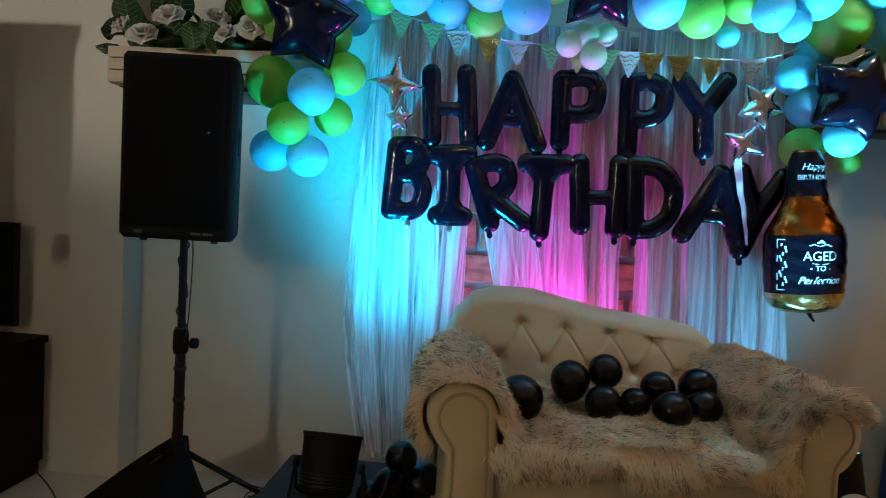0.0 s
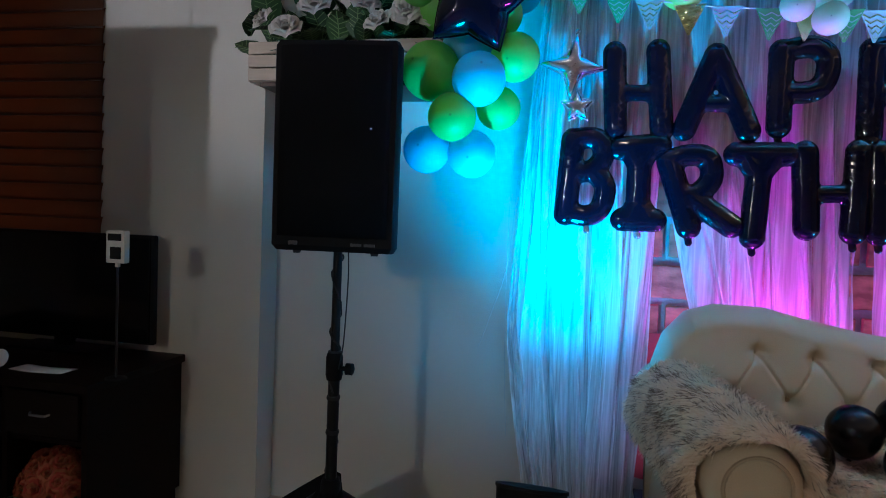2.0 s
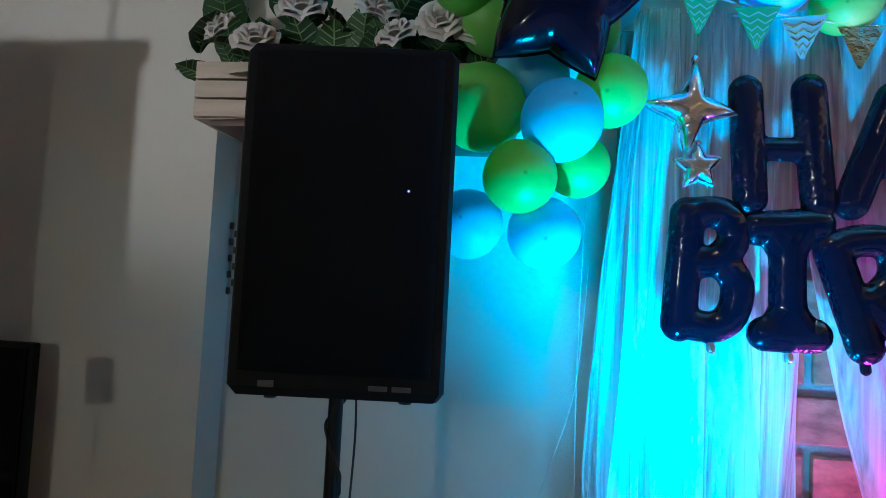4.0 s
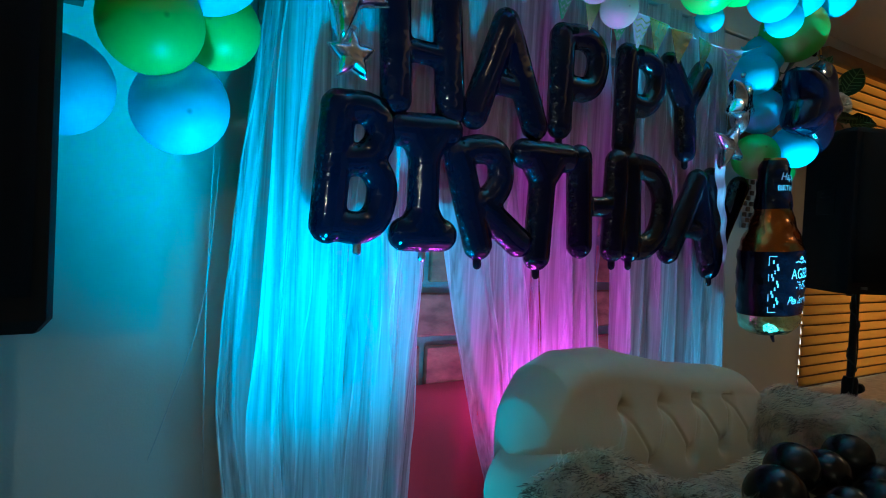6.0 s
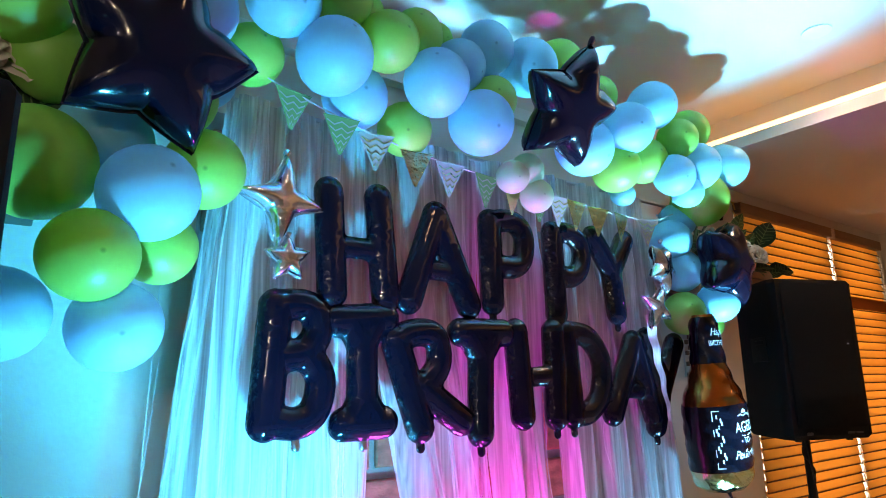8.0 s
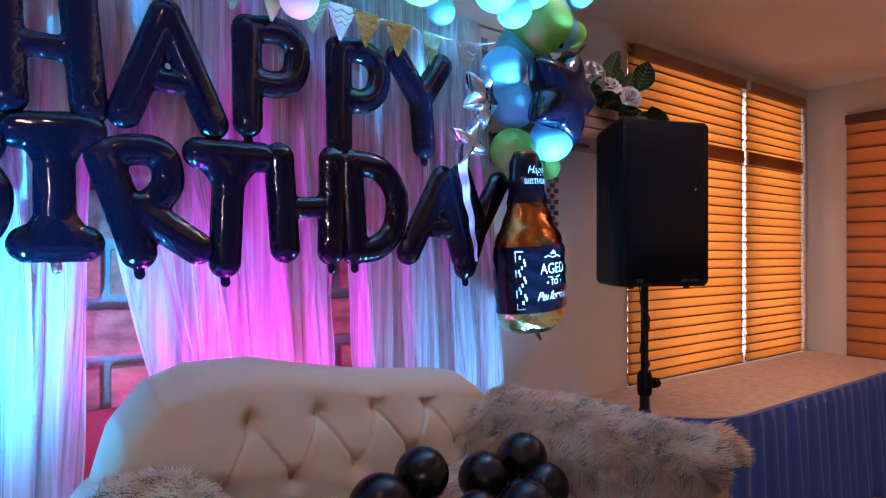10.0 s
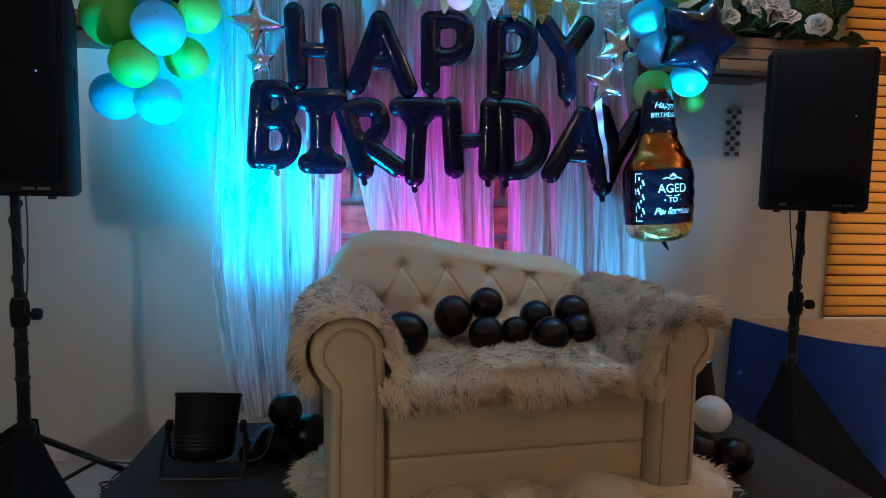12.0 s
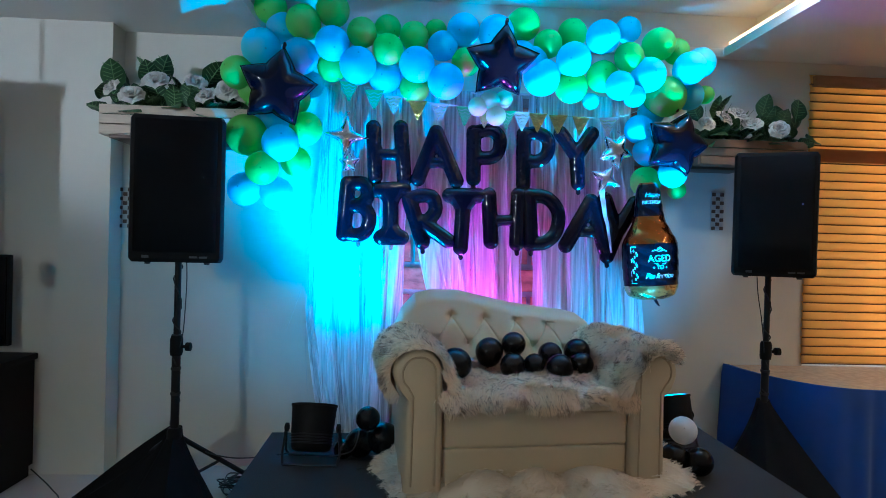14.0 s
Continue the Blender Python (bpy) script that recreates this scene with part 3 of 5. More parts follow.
def curtain(x0, x1, b0, b1, z0, z1, seed, tuck=0.0, pull=0.0):
    """A gathered tulle length: x0 to x1 at the top, b0 to b1 at the bottom."""
    rnd = random.Random(seed)
    ph = [rnd.uniform(0, 6.28) for _ in range(6)]
    n = int(abs(b1 - b0) * 220) + 60

    def fn(u, v):
        top, bot = x0 + (x1 - x0) * u, b0 + (b1 - b0) * u
        s = v ** 0.8
        x = bot + (top - bot) * s + pull * (max(0.0, 0.36 - v) / 0.36) ** 1.3 * (1 - u)
        s_ = u * (b1 - b0) + 0.02 * math.sin(v * 5 + ph[5]) + 0.012 * math.sin(u * 17 + ph[4])
        fold = 0.8 * math.sin(s_ * 58 + ph[0] + 1.3 * math.sin(v * 2.3 + ph[1])) + 0.35 * math.sin(s_ * 117 + ph[1] + 3 * v) + 1.1 * math.sin(s_ * 27 + ph[2] - 1.5 * v)
        y = 3.18 + 0.021 * fold * (0.75 + 0.5 * (1 - v)) + 0.03 * math.sin(v * 4 + ph[3]) * tuck
        return (x + 0.007 * math.sin(v * 9 + ph[4] + u * 14), y, z0 + (z1 - z0) * v)

    c = thing("tulle_curtain", "sheer white tulle curtain gathered in soft folds", "curtain", group="tulle curtains")
    part("drape", sheet(B(), fn, n, 26), "tulle", c)
    for u in (0.0, rnd.uniform(0.25, 0.4), rnd.uniform(0.55, 0.75), 1.0):
        bm = B()
        a0, w0 = rnd.uniform(0, 6), rnd.uniform(0.6, 1.4)
        sheet(bm, lambda p, v: Vector(fn(min(1, max(0, u + 0.012 * w0 * math.sin(v * 31 + a0) + 0.02 * math.sin(v * 7 + a0))), v)) + Vector((0.005 * (p - 0.5), -0.004 - 0.003 * math.sin(v * 31 + a0), 0)), 1, 70)
        part("hem", bm, "tulle_hem", c)
    return c


curtain(-0.37, -0.06, -0.5, -0.02, 0.3, 2.5, 1, 1, 0.15)
curtain(-0.41, -0.2, -0.6, -0.12, 0.34, 2.5, 2, 1, 0.2)
curtain(-0.1, 0.12, -0.16, 0.06, 0.3, 2.5, 3)
curtain(-0.02, 0.42, 0.46, 0.68, 0.5, 2.5, 4)
curtain(0.28, 0.52, 0.46, 0.62, 0.5, 2.5, 5)
curtain(0.52, 0.82, 0.6, 0.88, 0.5, 2.5, 6)
curtain(0.86, 1.22, 0.97, 1.34, 0.5, 2.5, 7)
curtain(1.16, 1.52, 1.24, 1.66, 0.5, 2.5, 8)
curtain(1.3, 1.5, 1.5, 1.74, 0.5, 2.5, 9)
rod = thing("curtain_rod", "thin steel rod that carries the curtains", "rod")
part("bar", tube(B(), [(-0.62, 3.19, 2.5), (1.72, 3.19, 2.5)], 0.008, 8), "steel", rod)
for x in (-0.3, 0.6, 1.5):
    part("bracket", tube(B(), [(x, 3.19, 2.5), (x, 3.3, 2.49)], 0.006, 8), "steel", rod)

# ---- letter balloons ----
LETTERS = [
    ("H", [[(-0.114, 2.235), (-0.095, 1.933)], [(0.053, 2.240), (0.083, 1.923)], [(-0.105, 2.074), (0.067, 2.072)]]),
    ("A", [[(0.271, 2.220), (0.166, 1.928)], [(0.271, 2.220), (0.404, 1.924)], [(0.218, 2.032), (0.338, 2.030)]]),
    ("P", [[(0.503, 2.229), (0.508, 1.942)], [(0.503, 2.229), (0.609, 2.243), (0.664, 2.201), (0.658, 2.115), (0.610, 2.075), (0.514, 2.073)]]),
    ("P", [[(0.813, 2.228), (0.819, 1.915)], [(0.813, 2.228), (0.911, 2.236), (0.970, 2.192), (0.961, 2.108), (0.905, 2.064), (0.823, 2.068)]]),
    ("Y", [[(1.045, 2.243), (1.149, 2.105), (1.242, 2.248)], [(1.149, 2.105), (1.165, 1.936)]]),
]
LETTERS_2 = [
    ("B", [[(-0.260, 1.886), (-0.278, 1.578)], [(-0.260, 1.886), (-0.167, 1.890), (-0.136, 1.824), (-0.176, 1.764), (-0.256, 1.748)], [(-0.176, 1.764), (-0.125, 1.697), (-0.139, 1.609), (-0.193, 1.575), (-0.278, 1.588)]]),
    ("I", [[(-0.076, 1.852), (0.079, 1.867)], [(0.003, 1.859), (0.009, 1.562)], [(-0.051, 1.565), (0.075, 1.566)], [(-0.035, 1.853), (0.004, 1.79)], [(0.043, 1.859), (0.004, 1.79)], [(-0.025, 1.567), (0.008, 1.63)], [(0.05, 1.567), (0.008, 1.63)]]),
    ("R", [[(0.116, 1.804), (0.205, 1.543)], [(0.116, 1.804), (0.180, 1.827), (0.259, 1.820), (0.279, 1.739), (0.230, 1.676), (0.161, 1.660)], [(0.200, 1.665), (0.361, 1.555)]]),
    ("T", [[(0.364, 1.835), (0.547, 1.838)], [(0.452, 1.834), (0.440, 1.514)], [(0.4, 1.832), (0.449, 1.76)], [(0.502, 1.834), (0.449, 1.76)]]),
    ("H", [[(0.607, 1.845), (0.629, 1.557)], [(0.793, 1.853), (0.790, 1.548)], [(0.617, 1.685), (0.789, 1.696)]]),
    ("D", [[(0.856, 1.851), (0.877, 1.548)], [(0.856, 1.851), (0.972, 1.838), (1.044, 1.751), (1.033, 1.628), (0.963, 1.560), (0.877, 1.553)]]),
    ("A", [[(1.250, 1.826), (1.098, 1.546)], [(1.250, 1.826), (1.348, 1.529)], [(1.165, 1.637), (1.302, 1.632)]]),
    ("Y", [[(1.338, 1.841), (1.417, 1.634), (1.532, 1.824)], [(1.417, 1.634), (1.361, 1.487)]]),
]


def smooth_line(pts, n=5):
    """Points along a soft curve through pts."""
    out = []
    for i in range(len(pts) - 1):
        p0, p1, p2, p3 = (Vector(pts[max(i - 1, 0)]), Vector(pts[i]), Vector(pts[i + 1]), Vector(pts[min(i + 2, len(pts) - 1)]))
        for k in range(n):
            t = k / n
            out.append(0.5 * (2 * p1 + (p2 - p0) * t + (2 * p0 - 5 * p1 + 4 * p2 - p3) * t * t + (3 * p1 - p0 - 3 * p2 + p3) * t ** 3))
    out.append(Vector(pts[-1]))
    return out


def puff(bm, line, r):
    """A closed sausage along a line."""
    line = [Vector(p) for p in line]
    a, b = (line[0] - line[1]).normalized(), (line[-1] - line[-2]).normalized()
    caps = [(0.98, 0.25), (0.86, 0.5), (0.6, 0.8), (0.2, 0.98)]
    pts = [line[0] + a * r * c[1] for c in reversed(caps)] + line + [line[-1] + b * r * c[1] for c in caps]
    rs = [r * c[0] for c in reversed(caps)] + [r] * len(line) + [r * c[0] for c in caps]
    return tube(bm, pts, rs, 14)


def letter(sign, strokes, y, r):
    cx = sum(p[0] for s in strokes for p in s) / sum(len(s) for s in strokes)
    z0 = min(p[1] for s in strokes for p in s) - r
    bm = B()
    for s in strokes:
        pts = [(p[0] - cx, p[1] - z0) for p in s]
        bar = len(s) == 2 and abs(s[0][1] - s[1][1]) < 0.02 and sign in "HA"
        line = smooth_line([(p[0], 0, p[1]) for p in pts]) if len(s) > 3 else [Vector((a[0] + (b[0] - a[0]) * t / 4, 0, a[1] + (b[1] - a[1]) * t / 4)) for a, b in zip(pts, pts[1:]) for t in range(5)]
        puff(bm, line, r * (0.72 if bar else 0.92 if len(s) > 3 else 1.0))
    ob = part("letter_balloon", bm, "foil_black", None)
    rm = ob.modifiers.new("fuse", "REMESH")
    rm.mode, rm.voxel_size, rm.use_smooth_shade = "VOXEL", 0.006, True
    sm = ob.modifiers.new("soften", "SMOOTH")
    sm.factor, sm.iterations = 0.6, 6
    cr = ob.modifiers.new("crease", "DISPLACE")
    tex = bpy.data.textures.get("foil_crease") or bpy.data.textures.new("foil_crease", "CLOUDS")
    tex.noise_scale = 0.024
    cr.texture, cr.strength, cr.mid_level = tex, 0.002, 0.5
    ob.scale = (1, 0.8, 1)
    ob.location = (cx, y, z0)
    tagged(ob, f"shiny black foil letter {sign} balloon hung before the curtains", "letter balloon", "letter balloons")
    low = min((p for s in strokes for p in s), key=lambda p: p[1])
    part("tail", puff(B(), [(low[0] - cx, 0, low[1] - z0 - r * 0.9), (low[0] - cx + 0.003, 0.002, low[1] - z0 - r * 1.25)], 0.014), "foil_silver" if sign in "BI" else "foil_black", ob, "crumpled filling tail")
    return ob


for sign, strokes in LETTERS:
    letter(sign, strokes, 3.085, 0.047)
for sign, strokes in LETTERS_2:
    letter(sign, strokes, 3.085, 0.049)


# ---- star balloons ----
def star(name, label, m, points, r_out, r_in, depth, mat, spin=0.0, bow=0.05):
    """A puffed foil star with a crimped seam."""
    t = thing(name, label, "star balloon", m, "foil star balloons")
    n = points * 24
    half = math.pi / points

    def rad(a):
        k = a % (2 * half)
        k = min(k, 2 * half - k)
        straight = r_out * r_in * math.sin(half) / (r_out * math.sin(k) + r_in * math.sin(half - k))
        return straight * (1 + bow * math.sin(math.pi * k / half))

    corner = [Vector((math.sin(i * half), math.cos(i * half))) * (r_in if i % 2 else r_out) for i in range(2 * points)]
    soft, full = 0.05 * r_out, 0.66 * r_in

    def rise(p):
        """A smooth swell that falls to nothing at the seam."""
        total = 0.0
        for a, b in zip(corner, corner[1:] + corner[:1]):
            ab = b - a
            k = max(0.0, min(1.0, (p - a).dot(ab) / ab.length_squared))
            total += math.exp(-(p - a - ab * k).length / soft)
        d = max(0.0, min(1.0, (0.5 * soft - soft * math.log(total)) / full))
        return depth * math.sqrt(1 - (1 - d) ** 2)

    bm = B()
    for side in (-1, 1):
        rr = []
        for j in range(17):
            f = (j / 16) ** 0.85
            ring = []
            for i in range(n):
                a = 2 * math.pi * i / n
                R = rad(a) * f
                h = rise(Vector((math.sin(a), math.cos(a))) * R) if j < 16 else 0.0
                wr = 0.05 * depth * math.sin(i * 2.6 + j) * max(0.0, f - 0.6) * (1 - f) * 4
                ring.append(bm.verts.new((R * math.sin(a + spin), side * (h + wr), R * math.cos(a + spin))))
            rr.append(ring)
        for j in range(16):
            for i in range(n):
                bm.faces.new((rr[j][i], rr[j][(i + 1) % n], rr[j + 1][(i + 1) % n], rr[j + 1][i]))
    bmesh.ops.remove_doubles(bm, verts=bm.verts[:], dist=0.0004)
    part("body", bm, mat, t, angle=85)
    bm = B()
    sheet(bm, lambda u, v: ((rad(2 * math.pi * u) - 0.003 + 0.007 * v) * math.sin(2 * math.pi * u + spin), 0.0015 * math.sin(u * 900) * v, (rad(2 * math.pi * u) - 0.003 + 0.007 * v) * math.cos(2 * math.pi * u + spin)), n * 2, 1)
    part("seam", bm, mat, t, solid=0.001)
    part("tail", tube(B(), [(0, 0, r_out * 0.97), (0.004, 0, r_out * 1.07), (0.002, 0, r_out * 1.12)], [0.008, 0.011, 0.006], 8), mat, t)
    return t


star("star_balloon", "large shiny black foil star balloon on the garland", pose(-0.645, 2.83, 2.39, 10, 9, 6), 5, 0.226, 0.14, 0.085, "foil_star", 0.02, 0.02)
star("star_balloon", "large shiny black foil star balloon on the garland", pose(0.62, 2.79, 2.575, 30, 0, 2), 5, 0.218, 0.13, 0.078, "foil_star", 0.02, 0.02)
star("star_balloon", "large shiny black foil star balloon above the bottle", pose(1.7, 2.9, 2.165, 0, 0, 6), 5, 0.205, 0.135, 0.085, "foil_star", 0.31, 0.02)
star("star_balloon", "silver foil four-pointed star balloon", pose(-0.275, 3.04, 2.17, 0, 4, 8), 4, 0.135, 0.056, 0.042, "foil_silver", bow=-0.12)
star("star_balloon", "small silver foil star balloon", pose(-0.25, 3.04, 2.01, 0, -3, 0), 5, 0.066, 0.036, 0.026, "foil_silver")
star("star_balloon", "silver foil star balloon beside the last letter", pose(1.37, 3.0, 2.13, 0, 6, 12), 5, 0.115, 0.062, 0.04, "foil_silver", 0.4)
star("star_balloon", "silver foil four-pointed star balloon", pose(1.31, 3.0, 1.96, 0, 20, 0), 4, 0.1, 0.04, 0.03, "foil_silver", 0.1)
rib = thing("ribbon", "pale blue curled ribbon hanging over a letter", "ribbon")
part("strand", sheet(B(), lambda u, v: (1.285 + 0.085 * u + 0.002 * math.sin(u * 12) + 0.028 * (v - 0.5) * (1 - 0.7 * u), 3.02 - 0.004 * math.sin(u * 24) - 0.03 * (v - 0.5) * (1 - 0.8 * u), 1.93 - 0.42 * u), 40, 4), "tulle", rib)

# ---- balloon garland ----
garland = thing("balloon_garland", "garland of light blue and lime green latex balloons", "balloon garland")
BALLOON = {}


def balloon_mesh(mat):
    if mat not in BALLOON:
        prof = [(0.02, -1.17), (0.09, -1.16), (0.07, -1.12), (0.035, -1.09), (0.1, -1.05), (0.28, -0.97)]
        prof += [(math.cos(a) * (1 - 0.06 * max(0, -math.sin(a))), math.sin(a) * (1.0 if math.sin(a) > 0 else 1.06)) for a in (radians(-66 + 12 * k) for k in range(14))] + [(0.001, 1.0)]
        ob = part("balloon", lathe(B(), prof, 28), mat, None)
        BALLOON[mat] = ob.data
        bpy.data.objects.remove(ob)
    return BALLOON[mat]


def balloon(x, y, z, r, mat, parent=None, aim=(0, 0, 1), label=""):
    """A latex balloon whose knot points away from aim."""
    ob = new("balloon", balloon_mesh(mat))
    ob.parent = parent
    q = Vector(aim).to_track_quat("Z", "Y")
    ob.matrix_basis = Matrix.LocRotScale((x, y, z), q, (r * 0.97, r * 0.97, r * 1.0))
    return tagged(ob, label)


LEFT_TOP = [("bm", -0.77, 2.65, 0.118), ("bk", -0.67, 2.80, 0.097), ("gm", -0.53, 2.81, 0.105), ("gm", -0.36, 2.89, 0.101), ("bm", -0.55, 2.61, 0.112), ("bf", -0.35, 2.67, 0.103), ("bf", -0.20, 2.55, 0.109), ("gk", -0.37, 2.58, 0.090), ("gf", -0.18, 2.74, 0.089), ("gf", -0.03, 2.65, 0.093), ("bk", -0.05, 2.54, 0.106), ("gk", -0.04, 2.83, 0.083)]
MIDDLE = [("bf", 0.14, 2.57, 0.106), ("gk", 0.13, 2.475, 0.092), ("gm", 0.12, 2.76, 0.088), ("bm", 0.29, 2.71, 0.091), ("bf", 0.31, 2.48, 0.109), ("bm", 0.41, 2.81, 0.101), ("gk", 0.25, 2.83, 0.069), ("gm", 0.43, 2.62, 0.088), ("bm", 0.61, 2.80, 0.112), ("gm", 0.77, 2.86, 0.101), ("bm", 0.76, 2.67, 0.095), ("bk", -0.49, 2.47, 0.080)]
LEFT_LOW = [("gm", -0.84, 2.14, 0.125), ("bk", -0.71, 2.25, 0.114), ("bf", -0.63, 2.087, 0.109), ("gm", -0.50, 2.19, 0.101), ("gf", -0.73, 1.94, 0.099), ("gk", -0.57, 2.005, 0.094), ("bk", -0.87, 1.83, 0.104), ("bm", -0.66, 1.805, 0.101), ("gk", -0.83, 2.42, 0.1), ("gm", -0.57, 2.36, 0.095), ("gm", -0.9, 2.5, 0.1), ("gk", -0.74, 2.92, 0.1)]
SMALL = [("wm", 0.51, 2.36, 0.060), ("wm", 0.58, 2.4, 0.060), ("wm", 0.62, 2.31, 0.062), ("wk", 0.68, 2.43, 0.054)]
RIGHT_TOP = [("gm", 0.92, 2.75, 0.088), ("bm", 0.83, 2.64, 0.095), ("bm", 0.89, 2.55, 0.115), ("bf", 1.06, 2.64, 0.106), ("gm", 1.07, 2.50, 0.101), ("gk", 1.09, 2.85, 0.093), ("bf", 1.23, 2.78, 0.103), ("bk", 1.44, 2.89, 0.083), ("gm", 1.26, 2.57, 0.098), ("gf", 1.39, 2.67, 0.089), ("bf", 1.34, 2.50, 0.089), ("bf", 1.51, 2.57, 0.106), ("bf", 1.43, 2.44, 0.066)]
RIGHT_END = [("gm", 1.60, 2.78, 0.101), ("gk", 1.75, 2.77, 0.083), ("bf", 1.76, 2.62, 0.099), ("bm", 1.86, 2.68, 0.095), ("gm", 1.65, 2.465, 0.126), ("bk", 1.84, 2.50, 0.093), ("gk", 1.94, 2.51, 0.059), ("bk", 1.53, 2.28, 0.093), ("bk", 1.59, 2.145, 0.097), ("gk", 1.58, 1.955, 0.097), ("bm", 1.71, 2.003, 0.09), ("gk", 1.78, 1.91, 0.059), ("bk", 1.22, 2.44, 0.052), ("bk", 1.60, 2.38, 0.083)]
KIND = {"b": ("blue", "light blue balloon"), "g": ("green", "lime green balloon"), "w": ("mint", "small pale mint balloon")}
DEEP = {"f": 2.88, "m": 2.96, "k": 3.05}
for row in (LEFT_TOP, MIDDLE, LEFT_LOW, SMALL, RIGHT_TOP, RIGHT_END):
    for code, x, z, r in row:
        mat, label = KIND[code[0]]
        balloon(x, DEEP[code[1]], z, r, mat, garland, (random.uniform(-0.7, 0.7), -1.0, random.uniform(-0.6, 0.6)), label)

# ---- bottle balloon ----
bottle = thing("bottle_balloon", "foil balloon shaped like a liquor bottle with an amber body", "bottle balloon", pose(1.605, 2.96, 1.24, 0, -4, 7))


FLASK_Z = [0.0, 0.02, 0.06, 0.2, 0.33, 0.37, 0.42, 0.48, 0.53, 0.66, 0.7]
FLASK_W = [0.1, 0.145, 0.165, 0.174, 0.172, 0.158, 0.125, 0.098, 0.085, 0.07, 0.05]


def flask(z0, z1, grow=0.0):
    """The bottle's skin from z0 to z1, as two bulged faces."""
    zs, ws = FLASK_Z, FLASK_W

    def fn(u, v):
        z = z0 + (z1 - z0) * v
        w = float(np.interp(z, zs, ws)) + grow
        a = 2 * math.pi * u
        return (w * math.cos(a), (0.58 * w + 0.012) * math.sin(a) + 0.003 * math.sin(z * 90 + a * 5), z)
    return fn


part("body", sheet(B(), flask(0.0, 0.7), 40, 60, True), "foil_amber", bottle)
part("label_band", sheet(B(), flask(0.085, 0.335, 0.003), 40, 16, True), "foil_navy", bottle, "navy label with white print")
part("neck_band", sheet(B(), flask(0.5, 0.69, 0.003), 40, 12, True), "foil_navy", bottle, "navy neck label with white print")
# below the label, the green-cyan glint on the foil is put into its colour
part("foot", sheet(B(), flask(0.0, 0.083, 0.002), 40, 10, True), "foil_gold_glint", bottle)
part("tail", tube(B(), [(0.02, 0, 0.0), (0.035, 0, -0.03), (0.05, 0, -0.05)], [0.012, 0.008, 0.005], 8), "foil_black", bottle)


def skin_width(z):
    return float(np.interp(z, FLASK_Z, FLASK_W))


for text, size, x, z, label in (("AGED", 0.056, 0.0, 0.245, "white capital print"), ("TO", 0.032, 0.0, 0.194, ""), ("Perfection", 0.045, 0.0, 0.143, "white script print"), ("Happy", 0.042, 0.0, 0.625, "white script print"), ("BIRTHDAY", 0.03, 0.0, 0.58, "")):
    wrap_print(words("print", text, size, pose(x, 0, z, 90, 0, 0), "ink_white", bottle, label, lean=0.4 if "script" in label else 0.0), skin_width, 0)
bm = B()
for k in range(8):
    box(bm, -0.05 + k * 0.0125, -0.05 + (k + 1) * 0.0125, -0.0005, 0.0005, 0.29 + 0.004 * math.sin(k * 1.5), 0.294 + 0.004 * math.sin(k * 1.5))
    box(bm, -0.035 + k * 0.009, -0.035 + (k + 1) * 0.009, -0.0005, 0.0005, 0.214 - 0.005 * math.sin(k * 0.45), 0.218 - 0.005 * math.sin(k * 0.45))
for x, z, r in ((0.0, 0.308, 0.008), (-0.012, 0.304, 0.005), (0.012, 0.304, 0.005), (-0.04, 0.194, 0.004), (0.04, 0.194, 0.004)):
    lathe(bm, [(r, -0.0005), (r, 0.0005)], 10, pose(x, 0, z, 90))
wrap_print(tagged(part("ornament", bm, "ink_white", bottle, smooth=False), "white scroll ornament", kind="stuff"), skin_width, 0)
bm = B()
for k in range(14):
    box(bm, -0.012 + 0.016 * math.sin(k * 1.25), -0.004 + 0.016 * math.sin(k * 1.25), -0.0005, 0.0005, 0.12 + k * 0.013, 0.134 + k * 0.013)
box(bm, -0.04, -0.036, -0.0005, 0.0005, 0.1, 0.32)
box(bm, -0.036, 0.0, -0.0005, 0.0005, 0.316, 0.32)
box(bm, -0.036, 0.0, -0.0005, 0.0005, 0.1, 0.104)
wrap_print(tagged(part("ornament", bm, "ink_white", bottle, smooth=False), "white side ornament", kind="stuff"), skin_width, 0, -0.85)
# ---- bunting ----
bunting = thing("bunting", "string of small paper pennants in gold, green and white", "bunting")
LINE = [(-0.44, 2.535), (-0.316, 2.49), (-0.05, 2.415), (0.15, 2.38), (0.5, 2.35), (0.88, 2.333), (1.1, 2.322), (1.3, 2.32), (1.42, 2.34), (1.52, 2.38)]
part("string", tube(B(), [(x, 3.02, z + 0.012) for x, z in LINE], 0.0025, 6), "ink_white", bunting)


